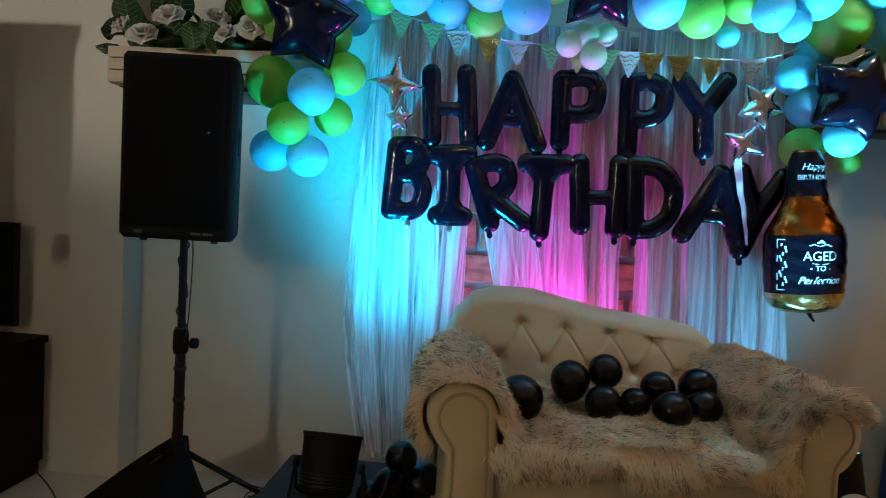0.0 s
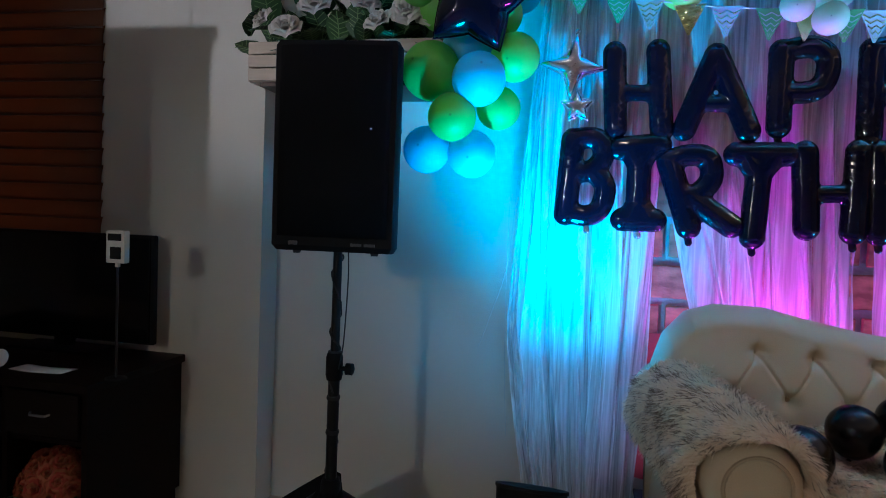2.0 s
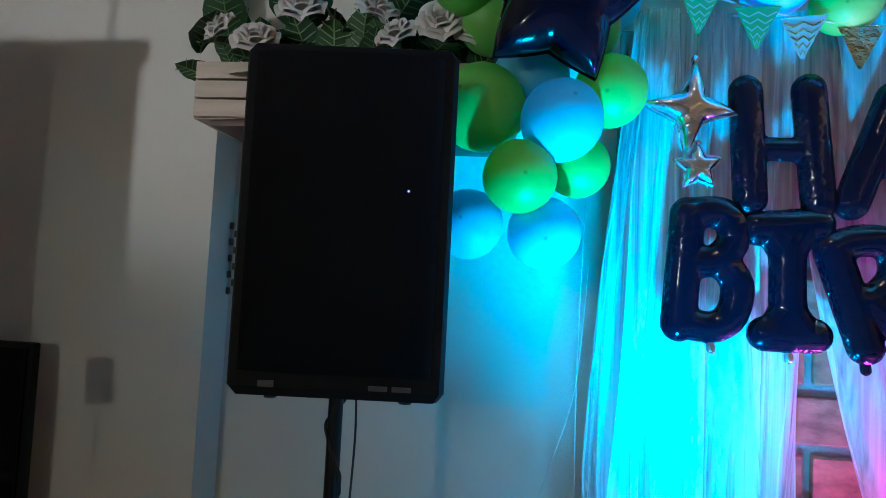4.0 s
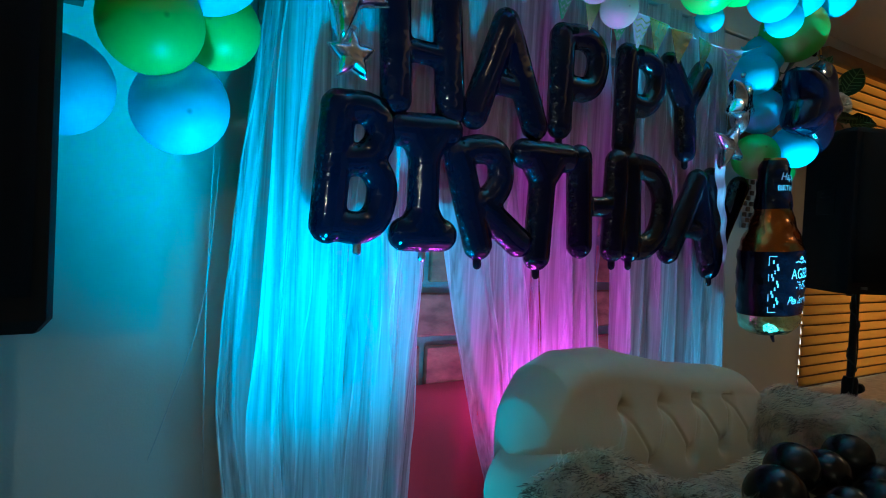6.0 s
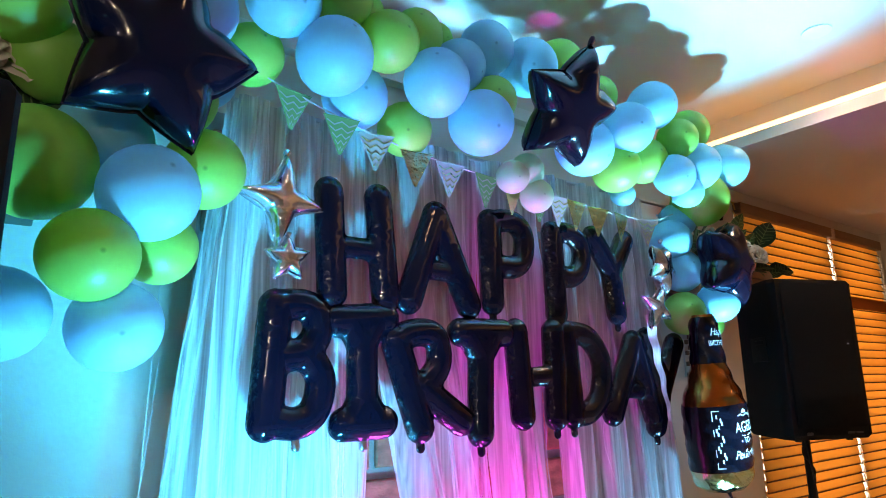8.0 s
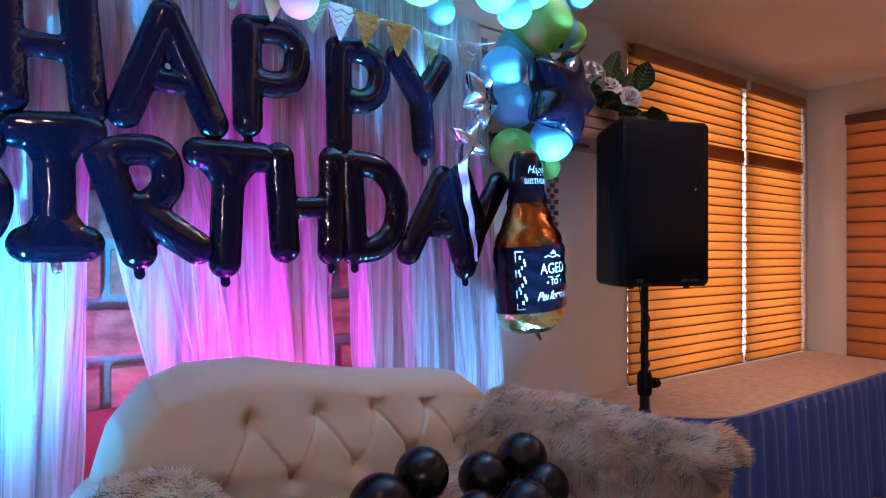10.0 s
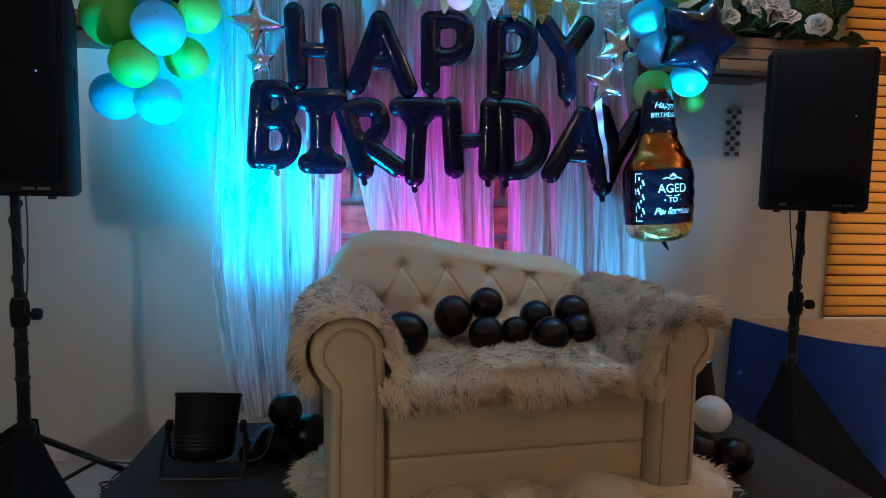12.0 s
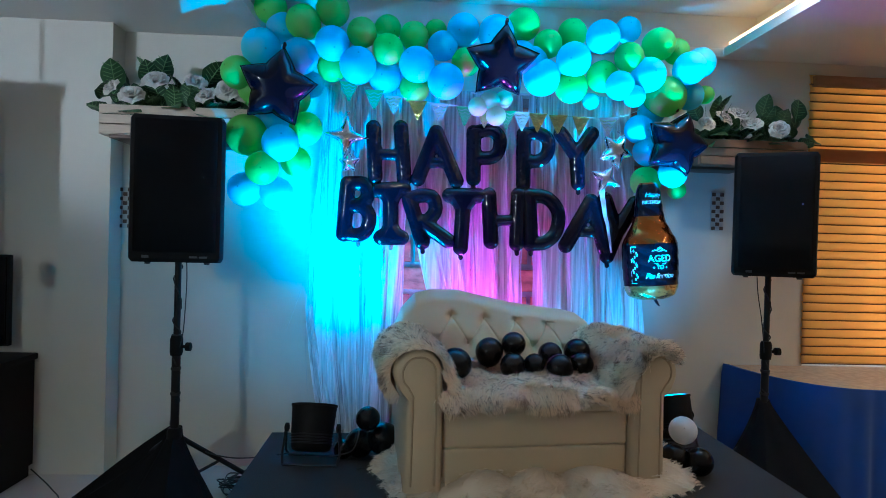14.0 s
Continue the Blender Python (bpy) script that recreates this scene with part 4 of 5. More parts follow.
def pennant(x, z, w, h, mat, stripes, turn):
    bm = B()
    box(bm, -w / 2, w / 2, -0.0008, 0.0008, -0.002, 0)
    vs = [bm.verts.new(p) for p in ((-w / 2, 0.001, 0), (w / 2, 0.001, 0), (0.004, 0.012, -h), (-0.004, 0.012, -h))]
    bm.faces.new(vs)
    p = part("pennant", bm, mat, bunting, smooth=False, solid=0.0012)
    p.matrix_basis = pose(x, 3.012, z, 0, 0, turn)
    if stripes:
        bm = B()
        for k in range(5):
            zz = -0.012 - k * h / 6
            ww = (w / 2) * (1 + zz / h) - 0.004
            for j in range(4):
                xa, xb = -ww + ww * j / 2, -ww + ww * (j + 1) / 2
                za, zb = (zz, zz - 0.012) if j % 2 == 0 else (zz - 0.012, zz)
                ya, yb = -0.003 - 0.012 * za / h, -0.003 - 0.012 * zb / h
                bm.faces.new([bm.verts.new(q) for q in ((xa, -0.001 + 0.012 * -za / h - 0.001, za), (xb, -0.001 + 0.012 * -zb / h - 0.001, zb), (xb, -0.001 + 0.012 * -zb / h - 0.001, zb - 0.005), (xa, -0.001 + 0.012 * -za / h - 0.001, za - 0.005))])
        part("zigzag", bm, "foil_gold_glint" if mat == "flag_white" else "flag_white", p, smooth=False)


FLAGS = [(-0.26, "paper_green"), (-0.11, "paper_green"), (0.006, "flag_white"), (0.152, "foil_gold_glint"), (0.285, "flag_white"), (0.44, "paper_green"), (0.56, "foil_gold_glint"), (0.69, "paper_green"), (0.79, "flag_white"), (0.885, "foil_gold_glint"), (1.01, "foil_gold_glint"), (1.15, "foil_gold_glint"), (1.32, "flag_white")]
for x, mat in FLAGS:
    z = float(np.interp(x, [p[0] for p in LINE], [p[1] for p in LINE]))
    pennant(x, z + 0.012, 0.115, 0.112, mat, mat != "foil_gold_glint", random.uniform(-14, 14))

# ---- sofa ----
sofa = thing("sofa", "cream leather tufted love seat with a curved back and rolled arms", "sofa", pose(0.71, 1.98, STAGE_Z + 0.03, 0, 0, 6))
part("base", box(B(), -0.43, 0.43, 0.03, 0.8, 0.02, 0.33, 0.02, 3), "leather", sofa)
part("front_panel", box(B(), -0.425, 0.425, 0.0, 0.05, 0.17, 0.335, 0.022, 3), "leather", sofa)
part("front_panel", box(B(), -0.425, 0.425, 0.004, 0.05, 0.015, 0.174, 0.02, 3), "leather", sofa)
part("seat_cushion", box(B(), -0.43, 0.43, -0.01, 0.62, 0.32, 0.42, 0.04, 4), "leather", sofa)


def arm(side):
    """A rolled arm: a scroll profile drawn back along y."""
    roll = [(0.105 * math.cos(radians(a)) + 0.02, 0.505 + 0.105 * math.sin(radians(a))) for a in range(-60, 186, 10)]
    prof = [(-0.09, 0.0), (0.075, 0.0), (0.07, 0.3), (0.068, 0.39)] + roll + [(-0.088, 0.42)]
    rings = []
    bm = B()
    for y, g in ((-0.004, -0.02), (0.004, -0.008), (0.02, 0.0), (0.4, 0.0), (0.84, -0.01)):
        rings.append([bm.verts.new((side * (x + (g if x > 0 else -g)), y, max(0, z + (g if z > 0.3 else 0)))) for x, z in prof])
    for a, b in zip(rings, rings[1:]):
        for k in range(len(prof)):
            bm.faces.new((a[k], a[(k + 1) % len(prof)], b[(k + 1) % len(prof)], b[k]))
    bm.faces.new(rings[0])
    bm.faces.new(rings[-1][::-1])
    ob = part("arm", bm, "leather", sofa)
    ob.location = (side * 0.52, -0.03, 0)
    # the welt that outlines the scroll
    inset = [(0.045, 0.03), (0.043, 0.3), (0.042, 0.41)] + [(0.072 * math.cos(radians(a)) + 0.018, 0.505 + 0.072 * math.sin(radians(a))) for a in range(-50, 176, 12)] + [(-0.056, 0.42), (-0.058, 0.03)]
    part("welt", tube(B(), [(side * x, -0.005, z) for x, z in inset], 0.0045, 6), "piping", ob)
    return ob


arm(-1)
arm(1)
TOP_X = [-0.62, -0.59, -0.54, -0.47, -0.38, -0.22, -0.1, 0.08, 0.25, 0.38, 0.46, 0.52, 0.57, 0.62]
TOP_Z = [0.42, 0.58, 0.7, 0.775, 0.803, 0.8, 0.772, 0.735, 0.712, 0.698, 0.68, 0.64, 0.54, 0.3]
BUTTONS = [(-0.275 + 0.182 * i, 0.662 - 0.012 * i) for i in range(4)] + [(-0.366 + 0.182 * i, 0.535 - 0.01 * i) for i in range(5)]


def back_dent(x, z):
    """How far the tufting pulls the front in."""
    dent = 0.0
    for bx, bz in BUTTONS:
        dent += 0.03 * math.exp(-((x - bx) ** 2 + (z - bz) ** 2) / 0.0006)
    for bx, bz in BUTTONS[:4]:
        if 0 <= bz - z <= 0.135:
            t = (bz - z) / 0.135
            for s_ in (-1, 1):
                dx = x - (bx + s_ * 0.091 * t)
                dent += 0.009 * math.exp(-dx * dx / 0.000035) - 0.003 * math.exp(-dx * dx / 0.0009)
        elif z > bz:
            dent += 0.006 * math.exp(-((x - bx) ** 2) / 0.0001) * max(0, 1 - (z - bz) / 0.06)
    return dent


def back_loop(v, u):
    x = -0.6 + 1.2 * u
    top = float(np.interp(x, TOP_X, TOP_Z))
    e = math.sqrt(max(0.02, 1 - max(0.0, (abs(x) - 0.5) / 0.1) ** 2))
    if v < 0.62:
        k = v / 0.62
        z = 0.26 + (top - 0.07 - 0.26) * k
        off = (-0.1 - 0.03 * math.sin(math.pi * k)) * e + back_dent(x, z) * e
    elif v < 0.8:
        a = math.pi * (v - 0.62) / 0.18
        z = top - 0.07 + 0.07 * math.sin(a)
        off = -0.1 * e * math.cos(a)
    else:
        k = (v - 0.8) / 0.2
        z = top - 0.07 - (top - 0.1) * k
        off = 0.1 * e
    return (x, 0.74 + 0.14 * (z - 0.3) + off, z)


part("backrest", sheet(B(), back_loop, 140, 330, True), "leather", sofa, "tufted curved backrest", angle=80)
for bx, bz in BUTTONS:
    k = (bz - 0.26) / (float(np.interp(bx, TOP_X, TOP_Z)) - 0.33)
    sunk = 0.74 + 0.14 * (bz - 0.3) - 0.1 - 0.03 * math.sin(math.pi * k) + back_dent(bx, bz)
    part("button", lathe(B(), [(0.001, -0.005), (0.007, -0.004), (0.0095, 0.0), (0.007, 0.005)], 12, pose(bx, sunk - 0.002, bz, 90)), "piping", sofa)
for x in (-0.56, 0.56):
    for y in (0.06, 0.74):
        part("foot", lathe(B(), [(0.025, -0.03), (0.03, 0.0), (0.02, 0.002)], 12, pose(x, y, 0)), "dark_wood", sofa)


# ---- fur ----
def fur_mesh(name, hairs, mat, parent, label):
    """One mesh of tapered hairs; each hair is (root, middle, tip, half width)."""
    vs, fs = [], []
    for root, mid, tip, w in hairs:
        side = (tip - root).cross(Vector((0.3, -1, 0.4)))
        side = side.normalized() * w if side.length > 1e-6 else Vector((w, 0, 0))
        k = len(vs)
        vs += [root - side, root + side, mid + side * 0.85, mid - side * 0.85, tip]
        fs += [(k, k + 1, k + 2, k + 3), (k + 3, k + 2, k + 4)]
    me = bpy.data.meshes.new(name)
    me.from_pydata(vs, [], fs)
    me.materials.append(M[mat])
    ob = new(name, me)
    ob.parent = parent
    return tagged(ob, label, kind="stuff")


def throw(name, label, place, n, m, seed, dark=0.3, length=0.05, nu=40, nv=40, pale="fur", size=0.011):
    """A hide with pointed tufts of hair, some of them dark towards the tip."""
    t = thing(name, label, "fur throw", m, "fur throws")
    rnd = random.Random(seed)
    part("hide", sheet(B(), lambda u, v: place(u, v)[0], nu, nv), pale, t, solid=0.008)
    light, deep = [], []
    per = 16
    for _ in range(n // per):
        p, nrm, comb = place(rnd.random(), rnd.random())
        p, nrm, comb = Vector(p), Vector(nrm).normalized(), Vector(comb).normalized()
        lock = noise.noise_vector(p * 9) * 1.1 + noise.noise_vector(p * 28) * 0.7
        d = (nrm * rnd.uniform(0.3, 0.6) + comb * rnd.uniform(0.5, 0.9) + lock + Vector((rnd.gauss(0, 0.15), rnd.gauss(0, 0.15), rnd.gauss(0, 0.1)))).normalized()
        if d.dot(nrm) < 0.2:
            d = (d + nrm * (0.3 - d.dot(nrm))).normalized()
        ln = length * rnd.uniform(0.6, 1.25)
        tip0 = p + d * ln + Vector((0, 0, -0.3 * ln))
        tinted = dark and 0.12 * noise.noise(p * 8) + 0.3 * noise.noise(p * 26) + rnd.uniform(-0.42, 0.42) > 0.42 - dark
        for _ in range(per):
            off = Vector((rnd.gauss(0, size), rnd.gauss(0, size), rnd.gauss(0, size)))
            off -= nrm * off.dot(nrm)
            root = p + off
            tip = tip0 + off * 0.55 + Vector((rnd.gauss(0, 0.006), rnd.gauss(0, 0.006), rnd.gauss(0, 0.006)))
            mid = root.lerp(tip, 0.5) + nrm * ln * 0.12
            if tinted:
                light.append((root, root.lerp(mid, 0.7), mid.lerp(tip, 0.4), 0.0017))
                deep.append((root.lerp(mid, 0.9), mid.lerp(tip, 0.4), tip, 0.0008))
            else:
                light.append((root, mid, tip, 0.0015))
    fur_mesh("coat", light, pale, t, "soft pale hair of the throw")
    if deep:
        fur_mesh("tipping", deep, "fur_dark", t, "dark brown tips of the hair")
    return t


SM = sofa.matrix_world.copy()


def arm_throw(side, y0, y1, a0, a1, inner, flap):
    """Over the arm roll from outside to inside, then down to the seat."""
    def place(u, v):
        y = y0 + (y1 - y0) * max(0.0, v - 0.2) / 0.8
        drop = flap * max(0.0, 0.2 - v) / 0.2
        s = u * (a1 - a0 + inner)
        if s < a1 - a0:
            a = radians(a0 + s)
            R = 0.117 + 0.006 * math.sin(v * 9 + u * 7)
            n = (side * math.cos(a), 0, math.sin(a))
            p = (side * (0.54 + R * math.cos(a)), y + 0.02 * math.sin(u * 9), 0.505 + R * math.sin(a))
            comb = (side * math.cos(a - 0.6), -0.3, math.sin(a) - 0.6)
            if drop:
                p = (p[0], p[1] - 0.012 * math.sin(drop * 30), p[2] - drop * max(0.15, math.sin(a)))
                n = (n[0] * 0.4, -1, n[2] * 0.3)
        else:
            k = (s - (a1 - a0)) / inner
            n = (-side * 0.8, -0.3, 0.5)
            p = (side * (0.42 - 0.05 * k + 0.012 * math.sin(v * 12)), y - 0.02 * k, 0.51 - 0.12 * k)
            comb = (-side * 0.4, -0.3, -0.8)
        return p, n, comb
    return place


throw("fur_throw", "shaggy cream fur throw with dark tips over the arm", arm_throw(-1, 0.0, 0.62, -38, 168, 60, 0.0), 105000, SM, 1, 0.17, 0.042)
throw("fur_throw", "shaggy cream fur throw with dark tips over the arm", arm_throw(1, -0.035, 0.66, 46, 160, 60, 0.03), 105000, SM, 2, 0.18, 0.042)


def seat_place(u, v):
    x = -0.43 + 0.86 * u
    s = v
    edge = 0.06 * math.sin(u * 14) + 0.03 * math.sin(u * 31)
    if s < 0.72:
        y = 0.62 - (0.64) * s / 0.72
        z = 0.43 + 0.02 * math.sin(u * 8 + 1) * math.sin(s * 7) + 0.03 * max(0, 0.5 - s)
        return (x, y, z), (0, -0.2, 1), (0.1 * math.sin(u * 20), -0.8, 0.0)
    k = (s - 0.72) / 0.28
    a = k * 1.3
    return (x, -0.025 - 0.03 * math.sin(a), 0.43 - (0.035 + edge * 0.3) * k - 0.01), (0, -1, 0.35), (0.1, -0.45, -0.8)


throw("fur_throw", "shaggy cream fur throw with dark tips over the seat", seat_place, 120000, SM, 3, 0.21, 0.038)


def rug_place(u, v):
    a = 2 * math.pi * u
    r = v ** 0.6
    lump = abs(math.sin(a * 6.5 + 0.6 * math.sin(a * 3)))
    w = 0.95 + 0.09 * lump + 0.05 * math.sin(a * 4 + 1)
    c, d = math.cos(a), math.sin(a)
    sq = (c ** 4 + d ** 4) ** -0.25
    x, y = 0.085 + 0.73 * r * c * w * sq, 0.34 + 0.5 * r * d * w * sq
    z = -0.025 + 0.1 * (1 - r ** 8) * (0.55 + 0.5 * lump)
    return (x, y, z), (0.5 * math.cos(a) * r, 0.5 * math.sin(a) * r, 1), (math.cos(a), math.sin(a), -0.3)


throw("fur_rug", "shaggy white fur rug under the sofa", rug_place, 30000, SM, 4, 0.0, 0.045, 120, 20, "fur_white", 0.014)


# ---- black balloons ----
def loose(x, y, z, r, mat, label, group):
    ob = balloon(x, y, z, r, mat, None, (random.uniform(-0.6, 0.6), random.uniform(-1, 0), random.uniform(0.2, 1)))
    return tagged(ob, label, "balloon", group)


for x, y, z, r in ((0.395, 2.18, 0.965, 0.076), (0.575, 2.33, 1.0, 0.068), (0.70, 2.36, 1.035, 0.06), (0.68, 2.25, 0.95, 0.06), (0.79, 2.27, 0.955, 0.05), (0.89, 2.37, 0.985, 0.06), (0.91, 2.24, 0.945, 0.065), (1.03, 2.38, 1.0, 0.064), (1.03, 2.3, 0.95, 0.06)):
    loose(x - 0.042, y, z + 0.008, r * 1.06, "black", "small shiny black balloon lying on the sofa", "black balloons on the sofa")
for x, y, z, r in ((-0.06, 2.36, 0.66, 0.062), (-0.1, 2.4, 0.525, 0.075), (0.02, 2.42, 0.54, 0.085), (-0.18, 2.38, 0.5, 0.05)):
    loose(x, y, z, r, "black", "small shiny black balloon beside the stage lamp", "black balloons on the platform")
loose(1.495, 2.25, 0.65, 0.07, "white", "small white balloon resting on black ones", "white balloon")
for x, y, z, r in ((1.44, 2.22, 0.522, 0.072), (1.545, 2.18, 0.52, 0.07)):
    loose(x, y, z, r, "black", "small shiny black balloon beside the sofa", "black balloons on the platform")


# ---- loudspeakers ----
def loudspeaker(m):
    s = thing("loudspeaker", "black moulded loudspeaker box with a metal grille", "loudspeaker", m, "loudspeakers")
    bm = B()
    prof = [(-0.225, 0.0), (-0.235, 0.02), (-0.235, 0.06), (-0.15, 0.38), (-0.12, 0.4), (0.12, 0.4), (0.15, 0.38), (0.235, 0.06), (0.235, 0.02), (0.225, 0.0)]
    rings = []
    for z, g in ((0, 0.94), (0.02, 1.0), (0.75, 1.0), (0.77, 0.95)):
        rings.append([bm.verts.new((x * g, 0.2 + (y - 0.2) * g, z)) for x, y in prof])
    for a, b in zip(rings, rings[1:]):
        for k in range(len(prof)):
            bm.faces.new((a[k], a[(k + 1) % len(prof)], b[(k + 1) % len(prof)], b[k]))
    bm.faces.new(rings[0][::-1])
    bm.faces.new(rings[-1])
    part("cabinet", bm, "black_plastic", s, angle=30)
    part("grille", sheet(B(), lambda u, v: (-0.205 + 0.41 * u, -0.006 - 0.018 * math.sin(math.pi * u) ** 0.5, 0.055 + 0.69 * v), 24, 4), "grille", s, "fine perforated metal grille", solid=0.003)
    for sx in (-1, 1):
        bm = B()
        box(bm, -0.004, 0.004, -0.08, 0.08, -0.06, 0.06, 0.003)
        box(bm, sx * 0.002 - 0.006, sx * 0.002 + 0.006, -0.05, 0.05, 0.025, 0.045, 0.004)
        part("side_handle", bm, "black_plastic", s).matrix_basis = pose(sx * 0.2035, 0.18, 0.43, 0, 0, sx * 14.9)
    part("top_handle", tube(B(), [(-0.08, 0.2, 0.765), (-0.07, 0.2, 0.785), (0.07, 0.2, 0.785), (0.08, 0.2, 0.765)], 0.012, 8), "black_plastic", s)
    part("emblem", box(B(), -0.16, -0.125, -0.012, -0.006, 0.022, 0.036, 0.003), "emblem_grey", s, "small plain metal emblem")
    bm = B()
    box(bm, 0.075, 0.115, -0.01, -0.006, 0.024, 0.034)
    box(bm, 0.125, 0.165, -0.01, -0.006, 0.024, 0.034)
    part("emblem", bm, "emblem_grey", s, "short pale bars of print")
    part("indicator", lathe(B(), [(0.0024, 0.0), (0.0024, 0.004)], 8, pose(0.14, -0.018, 0.45, 90)), "led_blue", s, "tiny lit blue indicator")
    for x in (-0.15, 0.15):
        part("foot", lathe(B(), [(0.014, -0.012), (0.016, 0.0)], 10, pose(x, 0.06, 0)), "rubber", s)
    return s


loudspeaker(pose(-1.105, 2.6, 1.4, 0, 0, 6))
loudspeaker(pose(2.275, 2.805, 1.395, 0, 0, -22) @ Matrix.Scale(0.955, 4))


def tripod(x, y, top, base, spin, group="speaker stands"):
    t = thing("speaker_stand", "black steel tripod speaker stand", "speaker stand", pose(x, y, 0), group)
    part("pole", tube(B(), [(0, 0, base + 0.3), (0, 0, top)], 0.0175, 14), "metal", t)
    part("sleeve", tube(B(), [(0, 0, base + 0.12), (0, 0, base + 0.92)], 0.023, 14), "metal", t)
    part("collar", lathe(B(), [(0.03, base + 0.88), (0.034, base + 0.9), (0.034, base + 0.97), (0.028, base + 0.99)], 16), "black_plastic", t)
    part("knob", lathe(B(), [(0.008, 0.0), (0.01, 0.03), (0.024, 0.035), (0.024, 0.06), (0.01, 0.066)], 12, pose(0.02, -0.01, base + 0.93, 0, 90, 0)), "black_plastic", t)
    part("hub", lathe(B(), [(0.036, base + 0.38), (0.04, base + 0.4), (0.04, base + 0.46), (0.034, base + 0.48)], 16), "black_plastic", t)
    for k in range(3):
        a = radians(spin + 120 * k)
        c, s = math.cos(a), math.sin(a)
        leg = part("leg", tube(B(), [(0.03 * c, 0.03 * s, base + 0.42), (0.56 * c, 0.56 * s, base + 0.015)], 0.014, 10), "metal", t)
        part("rubber_foot", tube(B(), [(0.53 * c, 0.53 * s, base + 0.038), (0.57 * c, 0.57 * s, base + 0.0)], 0.019, 10), "rubber", leg)
        part("brace", tube(B(), [(0.015 * c, 0.015 * s, base + 0.16), (0.27 * c, 0.27 * s, base + 0.236)], 0.009, 8), "metal", t)
    part("cable", tube(B(), [((0.0205 + 0.002 * math.sin(k * 0.9)) * math.cos(k * 0.27 + 0.8 * math.sin(k * 0.15)), (0.0205 + 0.002 * math.sin(k * 0.9)) * math.sin(k * 0.27 + 0.8 * math.sin(k * 0.15)), top - 0.02 - k * (top - base - 0.5) / 110) for k in range(111)], 0.0042, 6), "rubber", t)
    for z in (top - 0.42, base + 0.8, base + 0.66):
        part("tie", lathe(B(), [(0.026, z), (0.028, z + 0.008), (0.026, z + 0.016)], 12), "rubber", t)
    return t


tripod(-1.145, 2.77, 1.4, 0.0, 42)
tripod(2.335, 2.96, 1.39, 0.0, -60)


def shroud(x, y, hub, base, corners, bunch=(), group="stand covers"):
    """Black cloth drawn over the tripod's legs."""
    t = thing("stand_cover", "black cloth draped over the legs of the speaker stand", "cloth cover", pose(x, y, 0), group)
    n = len(corners)

    def fn(u, v):
        k = u * n
        i = int(k) % n
        f_ = k - int(k)
        a0, r0, p0 = corners[i]
        a1, r1, p1 = corners[(i + 1) % n]
        if a1 < a0:
            a1 += 360
        a = radians(a0 + (a1 - a0) * f_)
        r = (r0 + (r1 - r0) * f_) * (1 - 0.16 * math.sin(math.pi * f_))
        rr = 0.035 + (r - 0.035) * (1 - v) ** (p0 + (p1 - p0) * f_)
        sag = 0.025 * math.sin(u * 40 + v * 3) * (1 - v)
        return ((rr + sag) * math.cos(a), (rr + sag) * math.sin(a), base + 0.008 + (hub - base) * v)

    part("cloth", sheet(B(), fn, 90, 16, True), "black_cloth", t, solid=0.004)
    if bunch:
        # the end of the cloth, bunched up on the floor
        def lump(u, v):
            a, b = 2 * math.pi * u, math.pi * (v - 0.5)
            w = 1 + 0.16 * math.sin(a * 3 + 1) * math.cos(b) + 0.12 * math.sin(a * 7 + 4 * v) * math.cos(b) + 0.08 * math.sin(a * 13 - 5 * v)
            return (bunch[0] + 0.1 * w * math.cos(a) * math.cos(b), bunch[1] + 0.15 * w * math.sin(a) * math.cos(b), base + max(0.004, 0.045 + 0.06 * w * math.sin(b)))
        part("bunched_end", sheet(B(), lump, 60, 18, True), "black_cloth", t, "gathered folds of the cloth's end")
    return t


shroud(-1.16, 2.82, 0.46, 0.0, [(140, 0.42, 1.3), (170, 0.66, 0.98), (192, 0.63, 1.5), (206, 0.62, 1.7), (224, 0.56, 1.4), (252, 0.55, 1.2), (284, 0.64, 0.9), (318, 0.42, 1.0), (40, 0.12, 1.5)], (-0.57, -0.22))
shroud(2.34, 2.98, 0.62, 0.0, [(195, 0.42, 1.3), (245, 0.56, 1.2), (300, 0.66, 1.1), (340, 0.3, 1.3), (110, 0.2, 1.4)])


